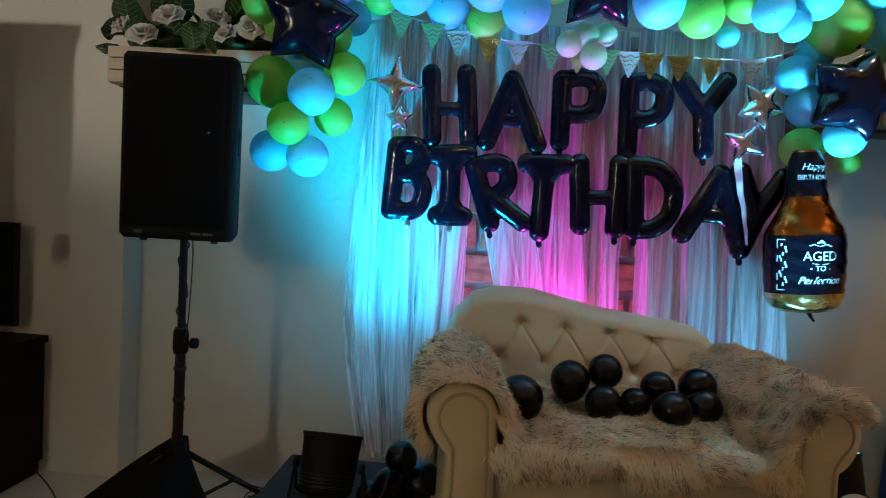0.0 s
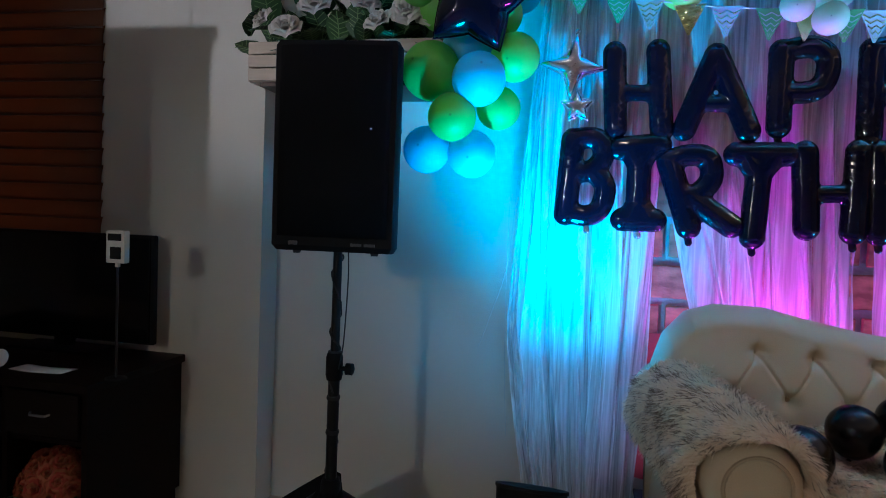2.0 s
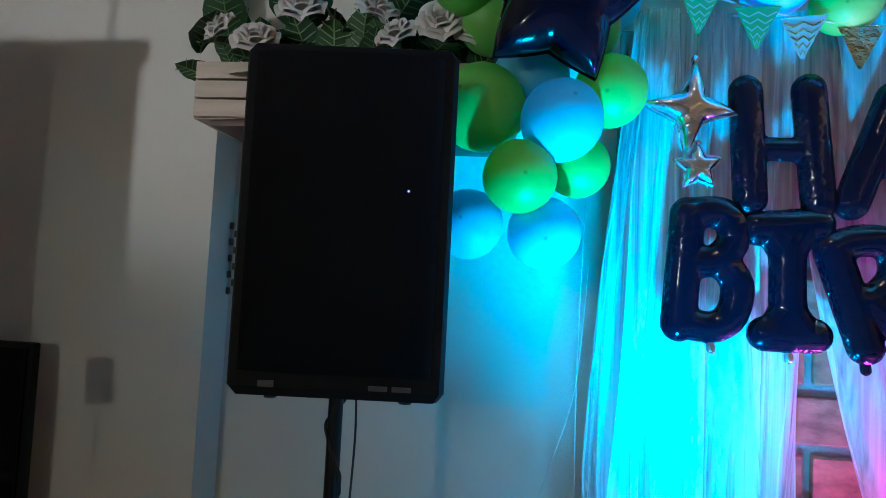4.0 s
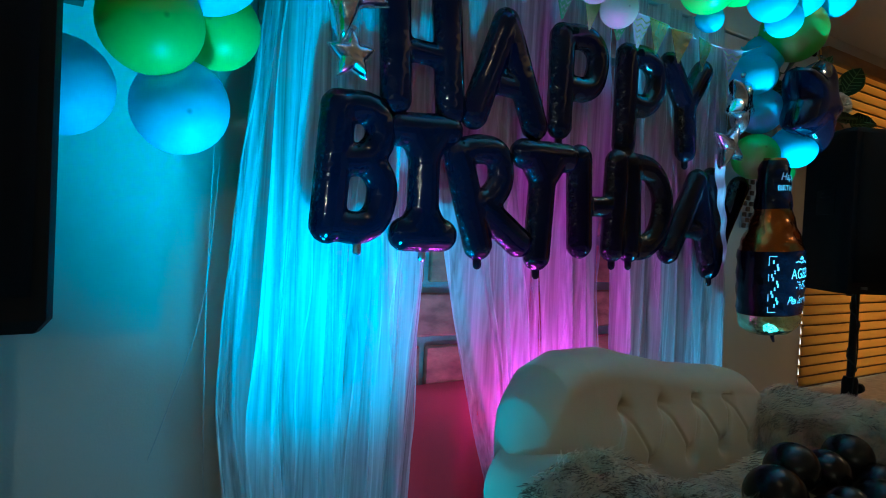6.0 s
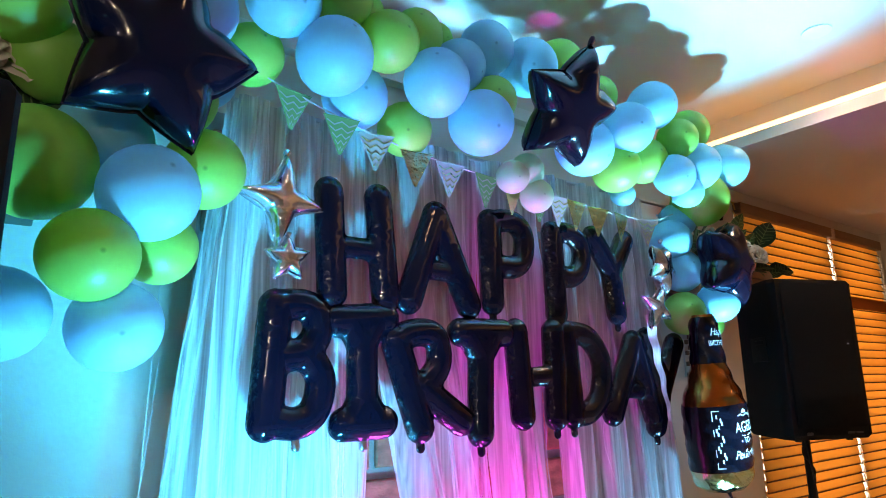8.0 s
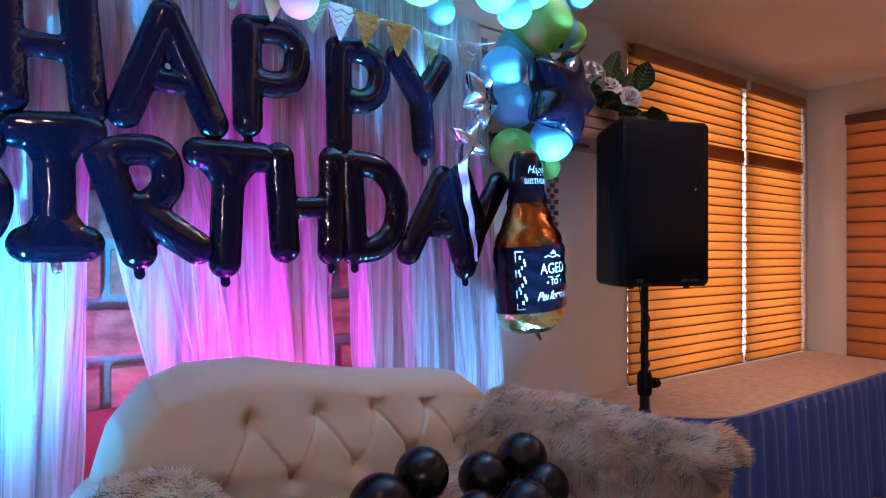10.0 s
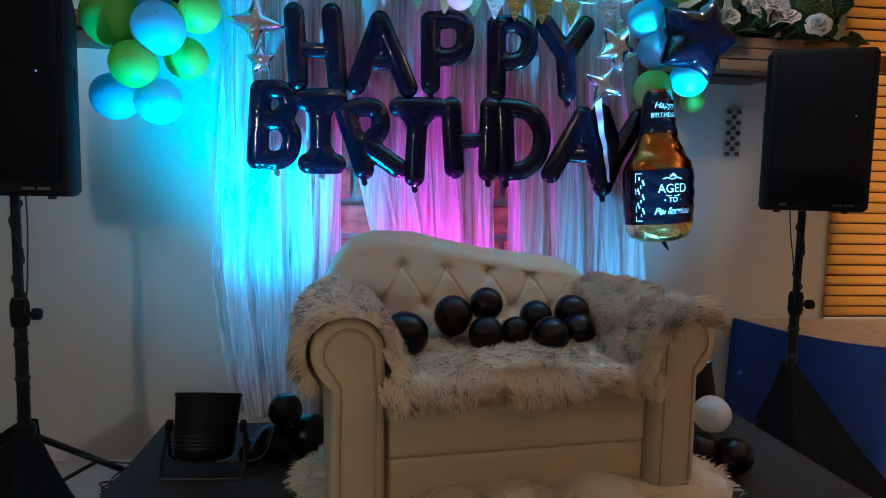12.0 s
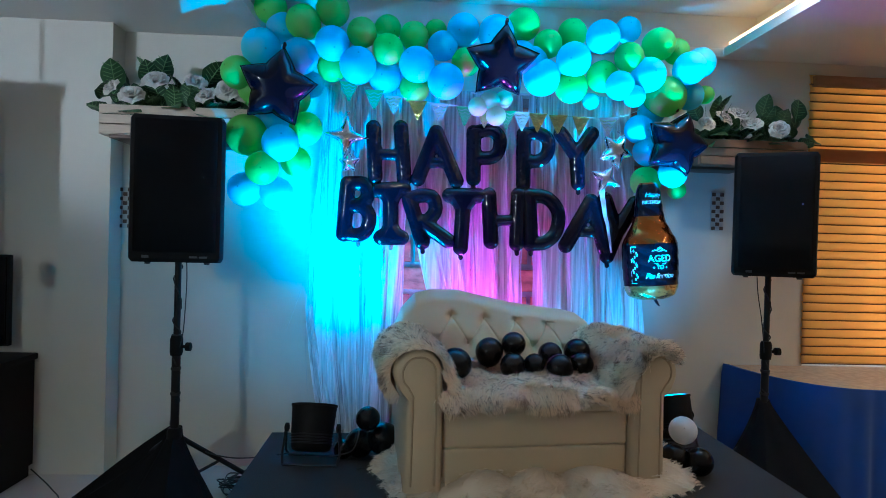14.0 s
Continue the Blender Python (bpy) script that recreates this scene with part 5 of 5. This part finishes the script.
# ---- stage lamps ----
def par_lamp(m, tilt, label, lit, lens=""):
    p = thing("stage_lamp", label, "stage lamp", m, "stage lamps")
    can = part("can", lathe(B(), [(0.0, -0.135), (0.07, -0.132), (0.09, -0.12), (0.097, -0.1), (0.104, 0.02), (0.109, 0.118), (0.113, 0.12), (0.113, 0.132), (0.105, 0.132), (0.1, 0.1), (0.0, 0.095)], 28), "black_plastic", p, "black ribbed metal can")
    can.matrix_basis = pose(0, 0, 0.17) @ pose(0, 0, 0, *tilt) @ Matrix.Diagonal((1.0, 1.0, 0.84, 1.0))
    for k in range(5):
        part("fin", lathe(B(), [(0.094, -0.09 + k * 0.016), (0.1015, -0.088 + k * 0.016), (0.1015, -0.082 + k * 0.016), (0.094, -0.08 + k * 0.016)], 28), "metal", can)
    for k in range(12):
        a = 2 * math.pi * k / 12
        part("diode", lathe(B(), [(0.012, 0.0), (0.013, 0.006), (0.006, 0.01)], 10, pose(0.072 * math.cos(a), 0.072 * math.sin(a), 0.097)), lit, can)
    if lens:
        part("lens", lathe(B(), [(0.106, 0.118), (0.104, 0.132), (0.07, 0.139), (0.0, 0.142)], 28), lens, can, "glowing cyan lens")
    for s in (-1, 1):
        part("bracket", tube(B(), [(s * 0.13, 0.0, 0.17), (s * 0.14, -0.03, 0.05), (s * 0.13, -0.06, 0.006)], 0.0065, 8), "metal", p)
        part("bracket", tube(B(), [(s * 0.13, 0.0, 0.17), (s * 0.14, 0.04, 0.05), (s * 0.13, 0.08, 0.006)], 0.0065, 8), "metal", p)
        part("knob", lathe(B(), [(0.01, 0.0), (0.022, 0.004), (0.022, 0.018), (0.012, 0.022)], 12, pose(s * 0.115, 0, 0.17, 0, 90 * s, 0)), "black_plastic", p)
    part("foot_bar", tube(B(), [(-0.13, -0.06, 0.008), (0.13, -0.06, 0.008)], 0.0065, 8), "metal", p)
    part("foot_bar", tube(B(), [(-0.13, 0.08, 0.008), (0.13, 0.08, 0.008)], 0.0065, 8), "metal", p)
    return p


par_lamp(pose(-0.325, 2.33, STAGE_Z, 0, 0, -4), (-20, 0, 0), "black stage lamp on the platform shining at the curtain", "led_cyan")
par_lamp(pose(1.6, 2.6, STAGE_Z, 0, 0, 20), (-18, 0, 0), "black stage lamp pointing upward, cyan light lit", "led_cyan", "lens_cyan")
par_lamp(pose(0.52, 2.98, STAGE_Z, 0, 0, 0), (-8, 0, 0), "black stage lamp hidden behind the sofa", "led_cyan")


tripod(-3.4, -0.36, 1.92, 0.0, 10)
par_lamp(pose(-3.4, -0.36, 1.92, 0, 0, -31), (-82, 0, 0), "black stage lamp on a stand washing the far wall", "lens_cyan", "lens_white")


# ---- planters ----
def leaf_mesh():
    bm = B()

    def fn(u, v):
        w = 0.36 * math.sin(math.pi * min(1, v * 0.96 + 0.04)) ** 0.8
        x = (u - 0.5) * 2 * w
        return (x, 0.16 * abs(x) + 0.03 * math.sin(v * 18) * abs(x) * 2, v - 0.25 * v * v * 0)
    sheet(bm, lambda u, v: Vector(fn(u, v)) + Vector((0, -0.22 * v * v, 0)), 6, 9)
    me_ob = part("leaf", bm, "leaf", None)
    me = me_ob.data
    bpy.data.objects.remove(me_ob)
    bm = B()
    for k in range(1, 7):
        v = k / 8
        w = 0.33 * math.sin(math.pi * v) ** 0.8
        for s in (-1, 1):
            tube(bm, [(0, -0.22 * v * v - 0.012, v), (s * w * 0.9, 0.16 * w - 0.22 * (v + 0.1) ** 2 - 0.012, v + 0.13)], 0.012, 4)
    tube(bm, [(0, -0.22 * v * v - 0.01, v) for v in (0, 0.25, 0.5, 0.75, 0.97)], 0.014, 4)
    vo = part("vein", bm, "leaf_vein", None)
    vm = vo.data
    bpy.data.objects.remove(vo)
    return me, vm


LEAF, VEIN = leaf_mesh()


def rose_mesh(mat):
    """A full rose: a wound bud inside rings of cupped petals with curled rims."""
    bm = B()

    def bud(u, v):
        a = 2 * math.pi * 2.4 * u
        r = (0.1 + 0.2 * u + 0.05 * v) * min(1.0, v * 4)
        return (r * math.cos(a), r * math.sin(a), -0.1 + (0.78 - 0.12 * u) * v)
    sheet(bm, bud, 40, 4)
    for count, r0, span, high, flare, turn in ((4, 0.26, 1.9, 0.82, 0.16, 0.3), (5, 0.42, 1.65, 0.7, 0.26, 0.0), (5, 0.55, 1.6, 0.54, 0.36, 0.65), (6, 0.62, 1.45, 0.36, 0.5, 0.2)):
        for k in range(count):
            a0 = 2 * math.pi * k / count + turn

            def petal(u, v, a0=a0, r0=r0, span=span, high=high, flare=flare):
                w = (u - 0.5) * span * (0.55 + 0.45 * math.sin(math.pi * min(1.0, 0.15 + 0.75 * v)))
                r = r0 * min(1.0, 1.9 * v) ** 0.7 + flare * v ** 2.2 + 0.05 * (u - 0.5)
                z = -0.1 + (high + 0.1) * math.sin(1.75 * v) * (1 - 0.5 * (2 * u - 1) ** 4 * v)
                return (r * math.cos(a0 + w), r * math.sin(a0 + w), z)
            sheet(bm, petal, 6, 5)
    bmesh.ops.remove_doubles(bm, verts=bm.verts[:], dist=0.001)
    ob = part("rose", bm, mat, None, angle=80)
    me = ob.data
    bpy.data.objects.remove(ob)
    return me


ROSE = {"petal": rose_mesh("petal"), "petal_orange": rose_mesh("petal_orange")}


def put(name, me, parent, m):
    ob = new(name, me)
    ob.parent = parent
    ob.matrix_basis = m
    return ob


def planter(x0, x1, y0, y1, z0, z1, roses, seed, label, spill, mat="wood", grow=1.0):
    """A wooden trough on the wall with white roses and broad leaves."""
    rnd = random.Random(seed)
    p = thing("planter", label, "planter", pose((x0 + x1) / 2, (y0 + y1) / 2, z0), "wall planters")
    w, d, h = (x1 - x0) / 2, (y1 - y0) / 2, z1 - z0
    n = 3
    for k in range(n):
        part("board", box(B(), -w, w, -d, -d + 0.018, k * h / n + 0.003, (k + 1) * h / n - 0.003, 0.003), mat, p)
    for s in (-1, 1):
        part("end_board", box(B(), s * w - 0.009, s * w + 0.009, -d + 0.02, d, 0, h, 0.003), mat, p)
    part("back_board", box(B(), -w + 0.01, w - 0.01, d - 0.018, d, 0, h, 0.003), mat, p)
    part("bottom_board", box(B(), -w + 0.01, w - 0.01, -d + 0.02, d - 0.02, 0, 0.015), mat, p)
    part("filling", box(B(), -w + 0.012, w - 0.012, -d + 0.02, d - 0.02, h * 0.6, h - 0.02), "leaf", p)
    cx, cy = (x0 + x1) / 2, (y0 + y1) / 2
    for rx, ry, rz, rr in roses:
        put("rose", ROSE["petal"], p, pose(rx - cx, ry - cy, rz - z0 - rr * 0.6, 55 + rnd.uniform(-15, 15), 0, rnd.uniform(-40, 40)) @ Matrix.Scale(rr, 4))
    for k in range(64):
        u = rnd.uniform(-1, 1)
        lx, ly = u * (w + 0.02), rnd.uniform(-d, d * 0.4)
        tall = k % 5 == 0
        lz = h - 0.04 + rnd.uniform(0, 0.1) + (0.1 if tall else 0)
        m = pose(lx, ly, lz) @ pose(0, 0, 0, 0, 0, rnd.uniform(-75, 75)) @ pose(0, 0, 0, rnd.uniform(5, 35) if tall else rnd.uniform(15, 95), rnd.uniform(-20, 20) + u * spill, 0)
        L = put("leaf", LEAF, p, m @ Matrix.Scale(grow * (rnd.uniform(0.16, 0.21) if tall else rnd.uniform(0.12, 0.19)), 4))
        put("vein", VEIN, L, Matrix.Identity(4))
    for k in range(7):
        a = rnd.uniform(-1, 1) * w
        part("twig", tube(B(), [(a, 0, h), (a + rnd.uniform(-0.05, 0.05), -0.03, h + 0.1), (a + rnd.uniform(-0.1, 0.1), -0.06, h + rnd.uniform(0.15, 0.26))], [0.003, 0.002, 0.001], 5), "leaf", p)
    return p


planter(-1.75, -0.8, 3.1, 3.4, 2.14, 2.32, [(-1.39, 3.03, 2.48, 0.07), (-1.53, 3.04, 2.39, 0.068), (-1.65, 3.06, 2.43, 0.055), (-1.17, 3.05, 2.48, 0.062), (-1.09, 3.02, 2.395, 0.062), (-0.97, 3.02, 2.44, 0.066), (-0.88, 3.04, 2.42, 0.055)], 3, "pale wooden trough of white roses and green leaves, wall-hung", 25)
planter(2.0, 2.72, 3.2, 3.49, 2.1, 2.27, [(2.12, 3.17, 2.42, 0.06), (2.21, 3.16, 2.445, 0.06), (2.31, 3.15, 2.385, 0.06), (2.5, 3.17, 2.365, 0.058), (2.02, 3.18, 2.38, 0.05)], 8, "brown wooden trough of white roses and green leaves, wall-hung", 30, "wood_brown", 0.82)


def lattice(x, z, w, h, cols, rows):
    """A narrow pierced metal ornament on the wall."""
    p = thing("wall_ornament", "narrow pierced metal ornament with a checker of rings", "wall ornament", pose(x, 3.487, z), "wall ornaments")
    part("backing", box(B(), -w / 2, w / 2, 0.002, 0.01, 0, h), "pewter", p)
    for i in range(cols):
        for j in range(rows):
            if (i + j) % 2:
                continue
            cx, cz = -w / 2 + (i + 0.5) * w / cols, (j + 0.5) * h / rows
            part("tile", box(B(), cx - w / cols * 0.42, cx + w / cols * 0.42, -0.012, 0.001, cz - h / rows * 0.42, cz + h / rows * 0.42, 0.004), "frame", p)
    return p


lattice(2.27, 1.68, 0.088, 0.265, 3, 9)
lattice(-1.74, 1.58, 0.12, 0.27, 4, 9)
shelf = thing("shelf_bracket", "slim dark shelf arm under the planter", "bracket", pose(0, 0, 0))
part("arm", box(B(), 1.75, 2.35, 3.3, 3.49, 2.08, 2.098, 0.004), "frame", shelf)
shelf = thing("shelf_bracket", "slim dark shelf arm under the planter", "bracket", pose(0, 0, 0))
part("arm", box(B(), -1.7, -0.82, 3.12, 3.49, 2.118, 2.138, 0.004), "frame", shelf)

# ---- alcove ----
cab = thing("media_cabinet", "dark wooden low cabinet with an open bay and drawers", "cabinet", pose(-2.93, 2.98, 0))
part("top", box(B(), -0.74, 0.74, -0.33, 0.33, 0.74, 0.78, 0.008), "dark_wood", cab)
part("plinth", box(B(), -0.7, 0.7, -0.28, 0.32, 0.0, 0.08), "dark_wood", cab)
for x in (-0.71, -0.2, 0.3, 0.71):
    part("upright", box(B(), x - 0.014, x + 0.014, -0.31, 0.32, 0.08, 0.74), "dark_wood", cab)
part("back", box(B(), -0.7, 0.7, 0.3, 0.32, 0.08, 0.74), "dark_wood", cab)
part("shelf", box(B(), -0.69, 0.69, -0.29, 0.3, 0.5, 0.52), "dark_wood", cab)
for x0, x1 in ((-0.69, -0.22), (0.32, 0.69)):
    d = part("drawer", box(B(), x0, x1, -0.325, -0.305, 0.54, 0.73, 0.004), "dark_wood", cab)
    part("handle", tube(B(), [((x0 + x1) / 2 - 0.05, -0.33, 0.64), ((x0 + x1) / 2 - 0.04, -0.345, 0.635), ((x0 + x1) / 2 + 0.04, -0.345, 0.635), ((x0 + x1) / 2 + 0.05, -0.33, 0.64)], 0.005, 6), "steel", d)
tv = thing("television", "large dark flat television on the cabinet, switched off", "television", pose(-2.85, 3.2, 0.78))
part("screen", box(B(), -0.53, 0.53, -0.02, 0.0, 0.07, 0.6, 0.004), "glass_dark", tv)
part("bezel", box(B(), -0.545, 0.545, 0.0, 0.035, 0.055, 0.615, 0.008), "black_plastic", tv)
part("stand_foot", box(B(), -0.25, 0.25, -0.1, 0.1, 0, 0.015, 0.005), "black_plastic", tv)
part("stand_neck", box(B(), -0.05, 0.05, 0.0, 0.04, 0.01, 0.1, 0.005), "black_plastic", tv)
dev = thing("control_box", "small white control box on a thin black stick", "control box", pose(-2.17, 2.79, 0.78) @ Matrix.Scale(0.88, 4))
part("stick", tube(B(), [(0, 0, 0), (0, 0, 0.58)], 0.006, 8), "metal", dev)
part("stick_base", lathe(B(), [(0.05, 0), (0.05, 0.006), (0.01, 0.012)], 16), "metal", dev)
part("case", box(B(), -0.052, 0.052, -0.02, 0.02, 0.58, 0.74, 0.006), "paper_white", dev)
part("display", box(B(), -0.04, 0.035, -0.023, -0.0195, 0.69, 0.725), "black_plastic", dev)
part("switch", box(B(), -0.025, 0.035, -0.026, -0.0195, 0.6, 0.66, 0.003), "black_plastic", dev)
part("plug", tube(B(), [(0, 0, 0.56), (0, 0, 0.585)], 0.012, 8), "paper_white", dev)
paper = thing("paper_sheet", "thin folded sheet lying on the cabinet", "paper", pose(-2.55, 2.82, 0.783))
part("sheet", sheet(B(), lambda u, v: (-0.14 + 0.28 * u, -0.08 + 0.1 * v, 0.012 * abs(u - 0.4)), 8, 3), "paper_white", paper, solid=0.001)

scr = thing("projection_screen", "white pull-down projection screen with its bottom roller", "screen", pose(-2.95, 2.4, 0.94))
part("cloth", box(B(), -0.5, 0.54, 0.0, 0.002, 0.0, 1.4), "screen_white", scr)
part("roller", tube(B(), [(-0.62, 0, 0), (0.58, 0, 0)], 0.03, 16), "screen_white", scr)
part("end_cap", tube(B(), [(0.58, 0, 0), (0.598, 0, 0)], 0.034, 16), "paper_white", scr)
for x in (-0.6, 0.45):
    part("hanger", tube(B(), [(x, 0, 1.43), (x, 0, 1.94)], 0.006, 8), "metal", scr)
part("case", box(B(), -0.7, 0.55, -0.05, 0.06, 1.37, 1.44, 0.01), "screen_white", scr)

vase = thing("bouquet", "round bunch of red flowers in the open cabinet bay", "bouquet", pose(-2.45, 2.77, 0.08))
part("vase", lathe(B(), [(0.06, 0.0), (0.08, 0.02), (0.085, 0.06), (0.06, 0.1), (0.065, 0.115), (0.055, 0.11), (0.045, 0.08)], 24), "dark_wood", vase)
rnd = random.Random(12)
for k in range(64):
    # blooms spread evenly over a ball
    h = 1 - 2 * (k + 0.5) / 64
    a = k * 2.39996
    r = math.sqrt(1 - h * h)
    d = Vector((r * math.cos(a), r * math.sin(a), h))
    m = Matrix.Translation(Vector((0, 0, 0.2)) + d * 0.135 * rnd.uniform(0.85, 1.1)) @ d.to_track_quat("Z", "Y").to_matrix().to_4x4()
    put("rose", ROSE["petal_orange"], vase, m @ Matrix.Scale(rnd.uniform(0.036, 0.05), 4))
for k in range(22):
    a = rnd.uniform(0, 6.28)
    L = put("leaf", LEAF, vase, pose(0.09 * math.cos(a), 0.09 * math.sin(a), rnd.uniform(0.1, 0.2), 0, 0, math.degrees(a) + 90) @ pose(0, 0, 0, rnd.uniform(30, 90), 0, 0) @ Matrix.Scale(rnd.uniform(0.09, 0.13), 4))
    put("vein", VEIN, L, Matrix.Identity(4))
rod_ = thing("floor_rod", "short black metal rod lying on the floor tiles", "rod")
part("bar", tube(B(), [(-2.315, 2.541, 0.012), (-2.171, 2.234, 0.012)], 0.011, 10), "metal", rod_)
part("end_cap", tube(B(), [(-2.176, 2.245, 0.013), (-2.165, 2.221, 0.013)], 0.013, 10), "rubber", rod_)


# ---- cables and strings ----
def cable(label, pts, r=0.004):
    c = thing("cable", label, "cable", group="cables")
    part("lead", tube(B(), smooth_line(pts, 8), r, 6), "rubber", c)


cable("black cable lying across the floor", [(-3.2, 2.35, 0.006), (-2.5, 2.44, 0.006), (-2.1, 2.5, 0.006), (-1.8, 2.6, 0.006), (-1.5, 2.75, 0.006)])
cable("black cable lying across the floor", [(-2.9, 2.5, 0.006), (-2.28, 2.55, 0.006), (-2.0, 2.62, 0.006), (-1.85, 2.9, 0.006), (-1.95, 3.05, 0.02), (-2.1, 3.1, 0.12)])
cable("black cable lying across the floor", [(-2.15, 2.2, 0.006), (-2.2, 2.4, 0.03), (-2.1, 2.65, 0.006), (-1.7, 2.95, 0.006), (-1.3, 3.2, 0.006)])
cable("black power cable slung from the stand to the stage lamp", [(-1.02, 2.88, 0.31), (-0.95, 2.84, 0.305), (-0.8, 2.72, 0.33), (-0.62, 2.54, 0.4), (-0.46, 2.38, 0.475), (-0.36, 2.3, 0.5)])
cable("black speaker cable hanging beside the stand", [(-1.09, 2.74, 1.4), (-1.085, 2.735, 1.3), (-1.09, 2.735, 1.15), (-1.1, 2.74, 1.02), (-1.118, 2.745, 0.93)], 0.003)
cable("black speaker cable hanging beside the stand", [(2.24, 2.92, 1.39), (2.245, 2.91, 1.28), (2.27, 2.91, 1.14), (2.3, 2.93, 1.0), (2.315, 2.94, 0.9)], 0.003)
cable("coiled black cable beside the stage lamp", [(-0.24, 2.3, 0.49), (-0.13, 2.3, 0.52), (-0.1, 2.36, 0.6), (-0.14, 2.42, 0.54), (-0.06, 2.4, 0.47), (0.02, 2.3, 0.46), (-0.1, 2.22, 0.46)])
for k in range(4):
    heap = random.Random(30 + k)
    cable("loose black cable heap behind the platform", [(-0.86 + 0.13 * math.cos(j * 1.9 + k) * heap.uniform(0.5, 1.2), 3.1 + 0.16 * math.sin(j * 1.9 + k) * heap.uniform(0.5, 1.2), heap.uniform(0.006, 0.07)) for j in range(9)])


def dangle(label, pts):
    c = thing("ribbon", label, "ribbon", group="hanging ribbons")
    part("strand", tube(B(), smooth_line(pts, 6), 0.0013, 5), "ink_white", c)


dangle("thin white balloon ribbon hanging by the wall", [(-0.5, 3.3, 1.75), (-0.53, 3.3, 1.35), (-0.6, 3.3, 1.1), (-0.65, 3.3, 0.95)])
dangle("thin white balloon ribbon hanging by the curtain", [(-0.52, 3.26, 2.0), (-0.53, 3.26, 1.4), (-0.52, 3.26, 0.9), (-0.5, 3.26, 0.56)])

low = thing("low_table", "low black table with a painted white edge highlight before the platform", "table", pose(0.735, 1.53, 0))
part("tabletop", box(B(), -0.3, 0.3, -0.2, 0.2, 0.425, 0.45, 0.004), "black_plastic", low)
# the bright highlight along the tabletop's edge, laid on as white strips
for x0, x1, y0, y1 in ((-0.296, 0.296, 0.19, 0.197), (-0.296, 0.296, -0.197, -0.19), (-0.296, -0.289, -0.19, 0.19), (0.289, 0.296, -0.19, 0.19)):
    part("rim", box(B(), x0, x1, y0, y1, 0.4505, 0.453), "ink_white", low, "white edge highlight laid on as a thin strip", smooth=False)
for x in (-0.27, 0.27):
    for y in (-0.17, 0.17):
        part("leg", box(B(), x - 0.018, x + 0.018, y - 0.018, y + 0.018, 0, 0.426, 0.003), "metal", low)

lampw = thing("wall_lamp", "small warm wall lamp, lit", "lamp", pose(-2.42, -2.15, 2.2))
part("globe", lathe(B(), [(0.02, -0.09), (0.08, -0.05), (0.09, 0.0), (0.08, 0.05), (0.03, 0.09)], 20), "bulb", lampw)
part("arm", tube(B(), [(0, 0, 0.08), (-0.2, -0.3, 0.2), (-0.3, -2.84, 0.2)], 0.01, 8), "metal", lampw)

# planks of the backdrop
pm = None
rnd = random.Random(4)
for r in range(8):
    z = 1.06 + r * 0.176
    x = -0.42 + (0.0 if r % 2 else -0.19)
    while x < 1.64:
        x0, x1 = max(x + 0.014, -0.42), min(x + 0.366, 1.66)
        if pm is None:
            bm = B()
            box(bm, 0, 1, -0.012, 0.012, 0, 0.142, 0.006, 1)
            ob = part("plank", bm, "plank", board)
            pm = ob.data
        else:
            ob = new("plank", pm)
            ob.parent = board
        ob.matrix_basis = Matrix.LocRotScale((x0, 3.286 - rnd.uniform(0, 0.006), z), Euler((0, rnd.uniform(-0.01, 0.01), 0)), (max(0.02, x1 - x0), 1, 1))
        x += 0.38
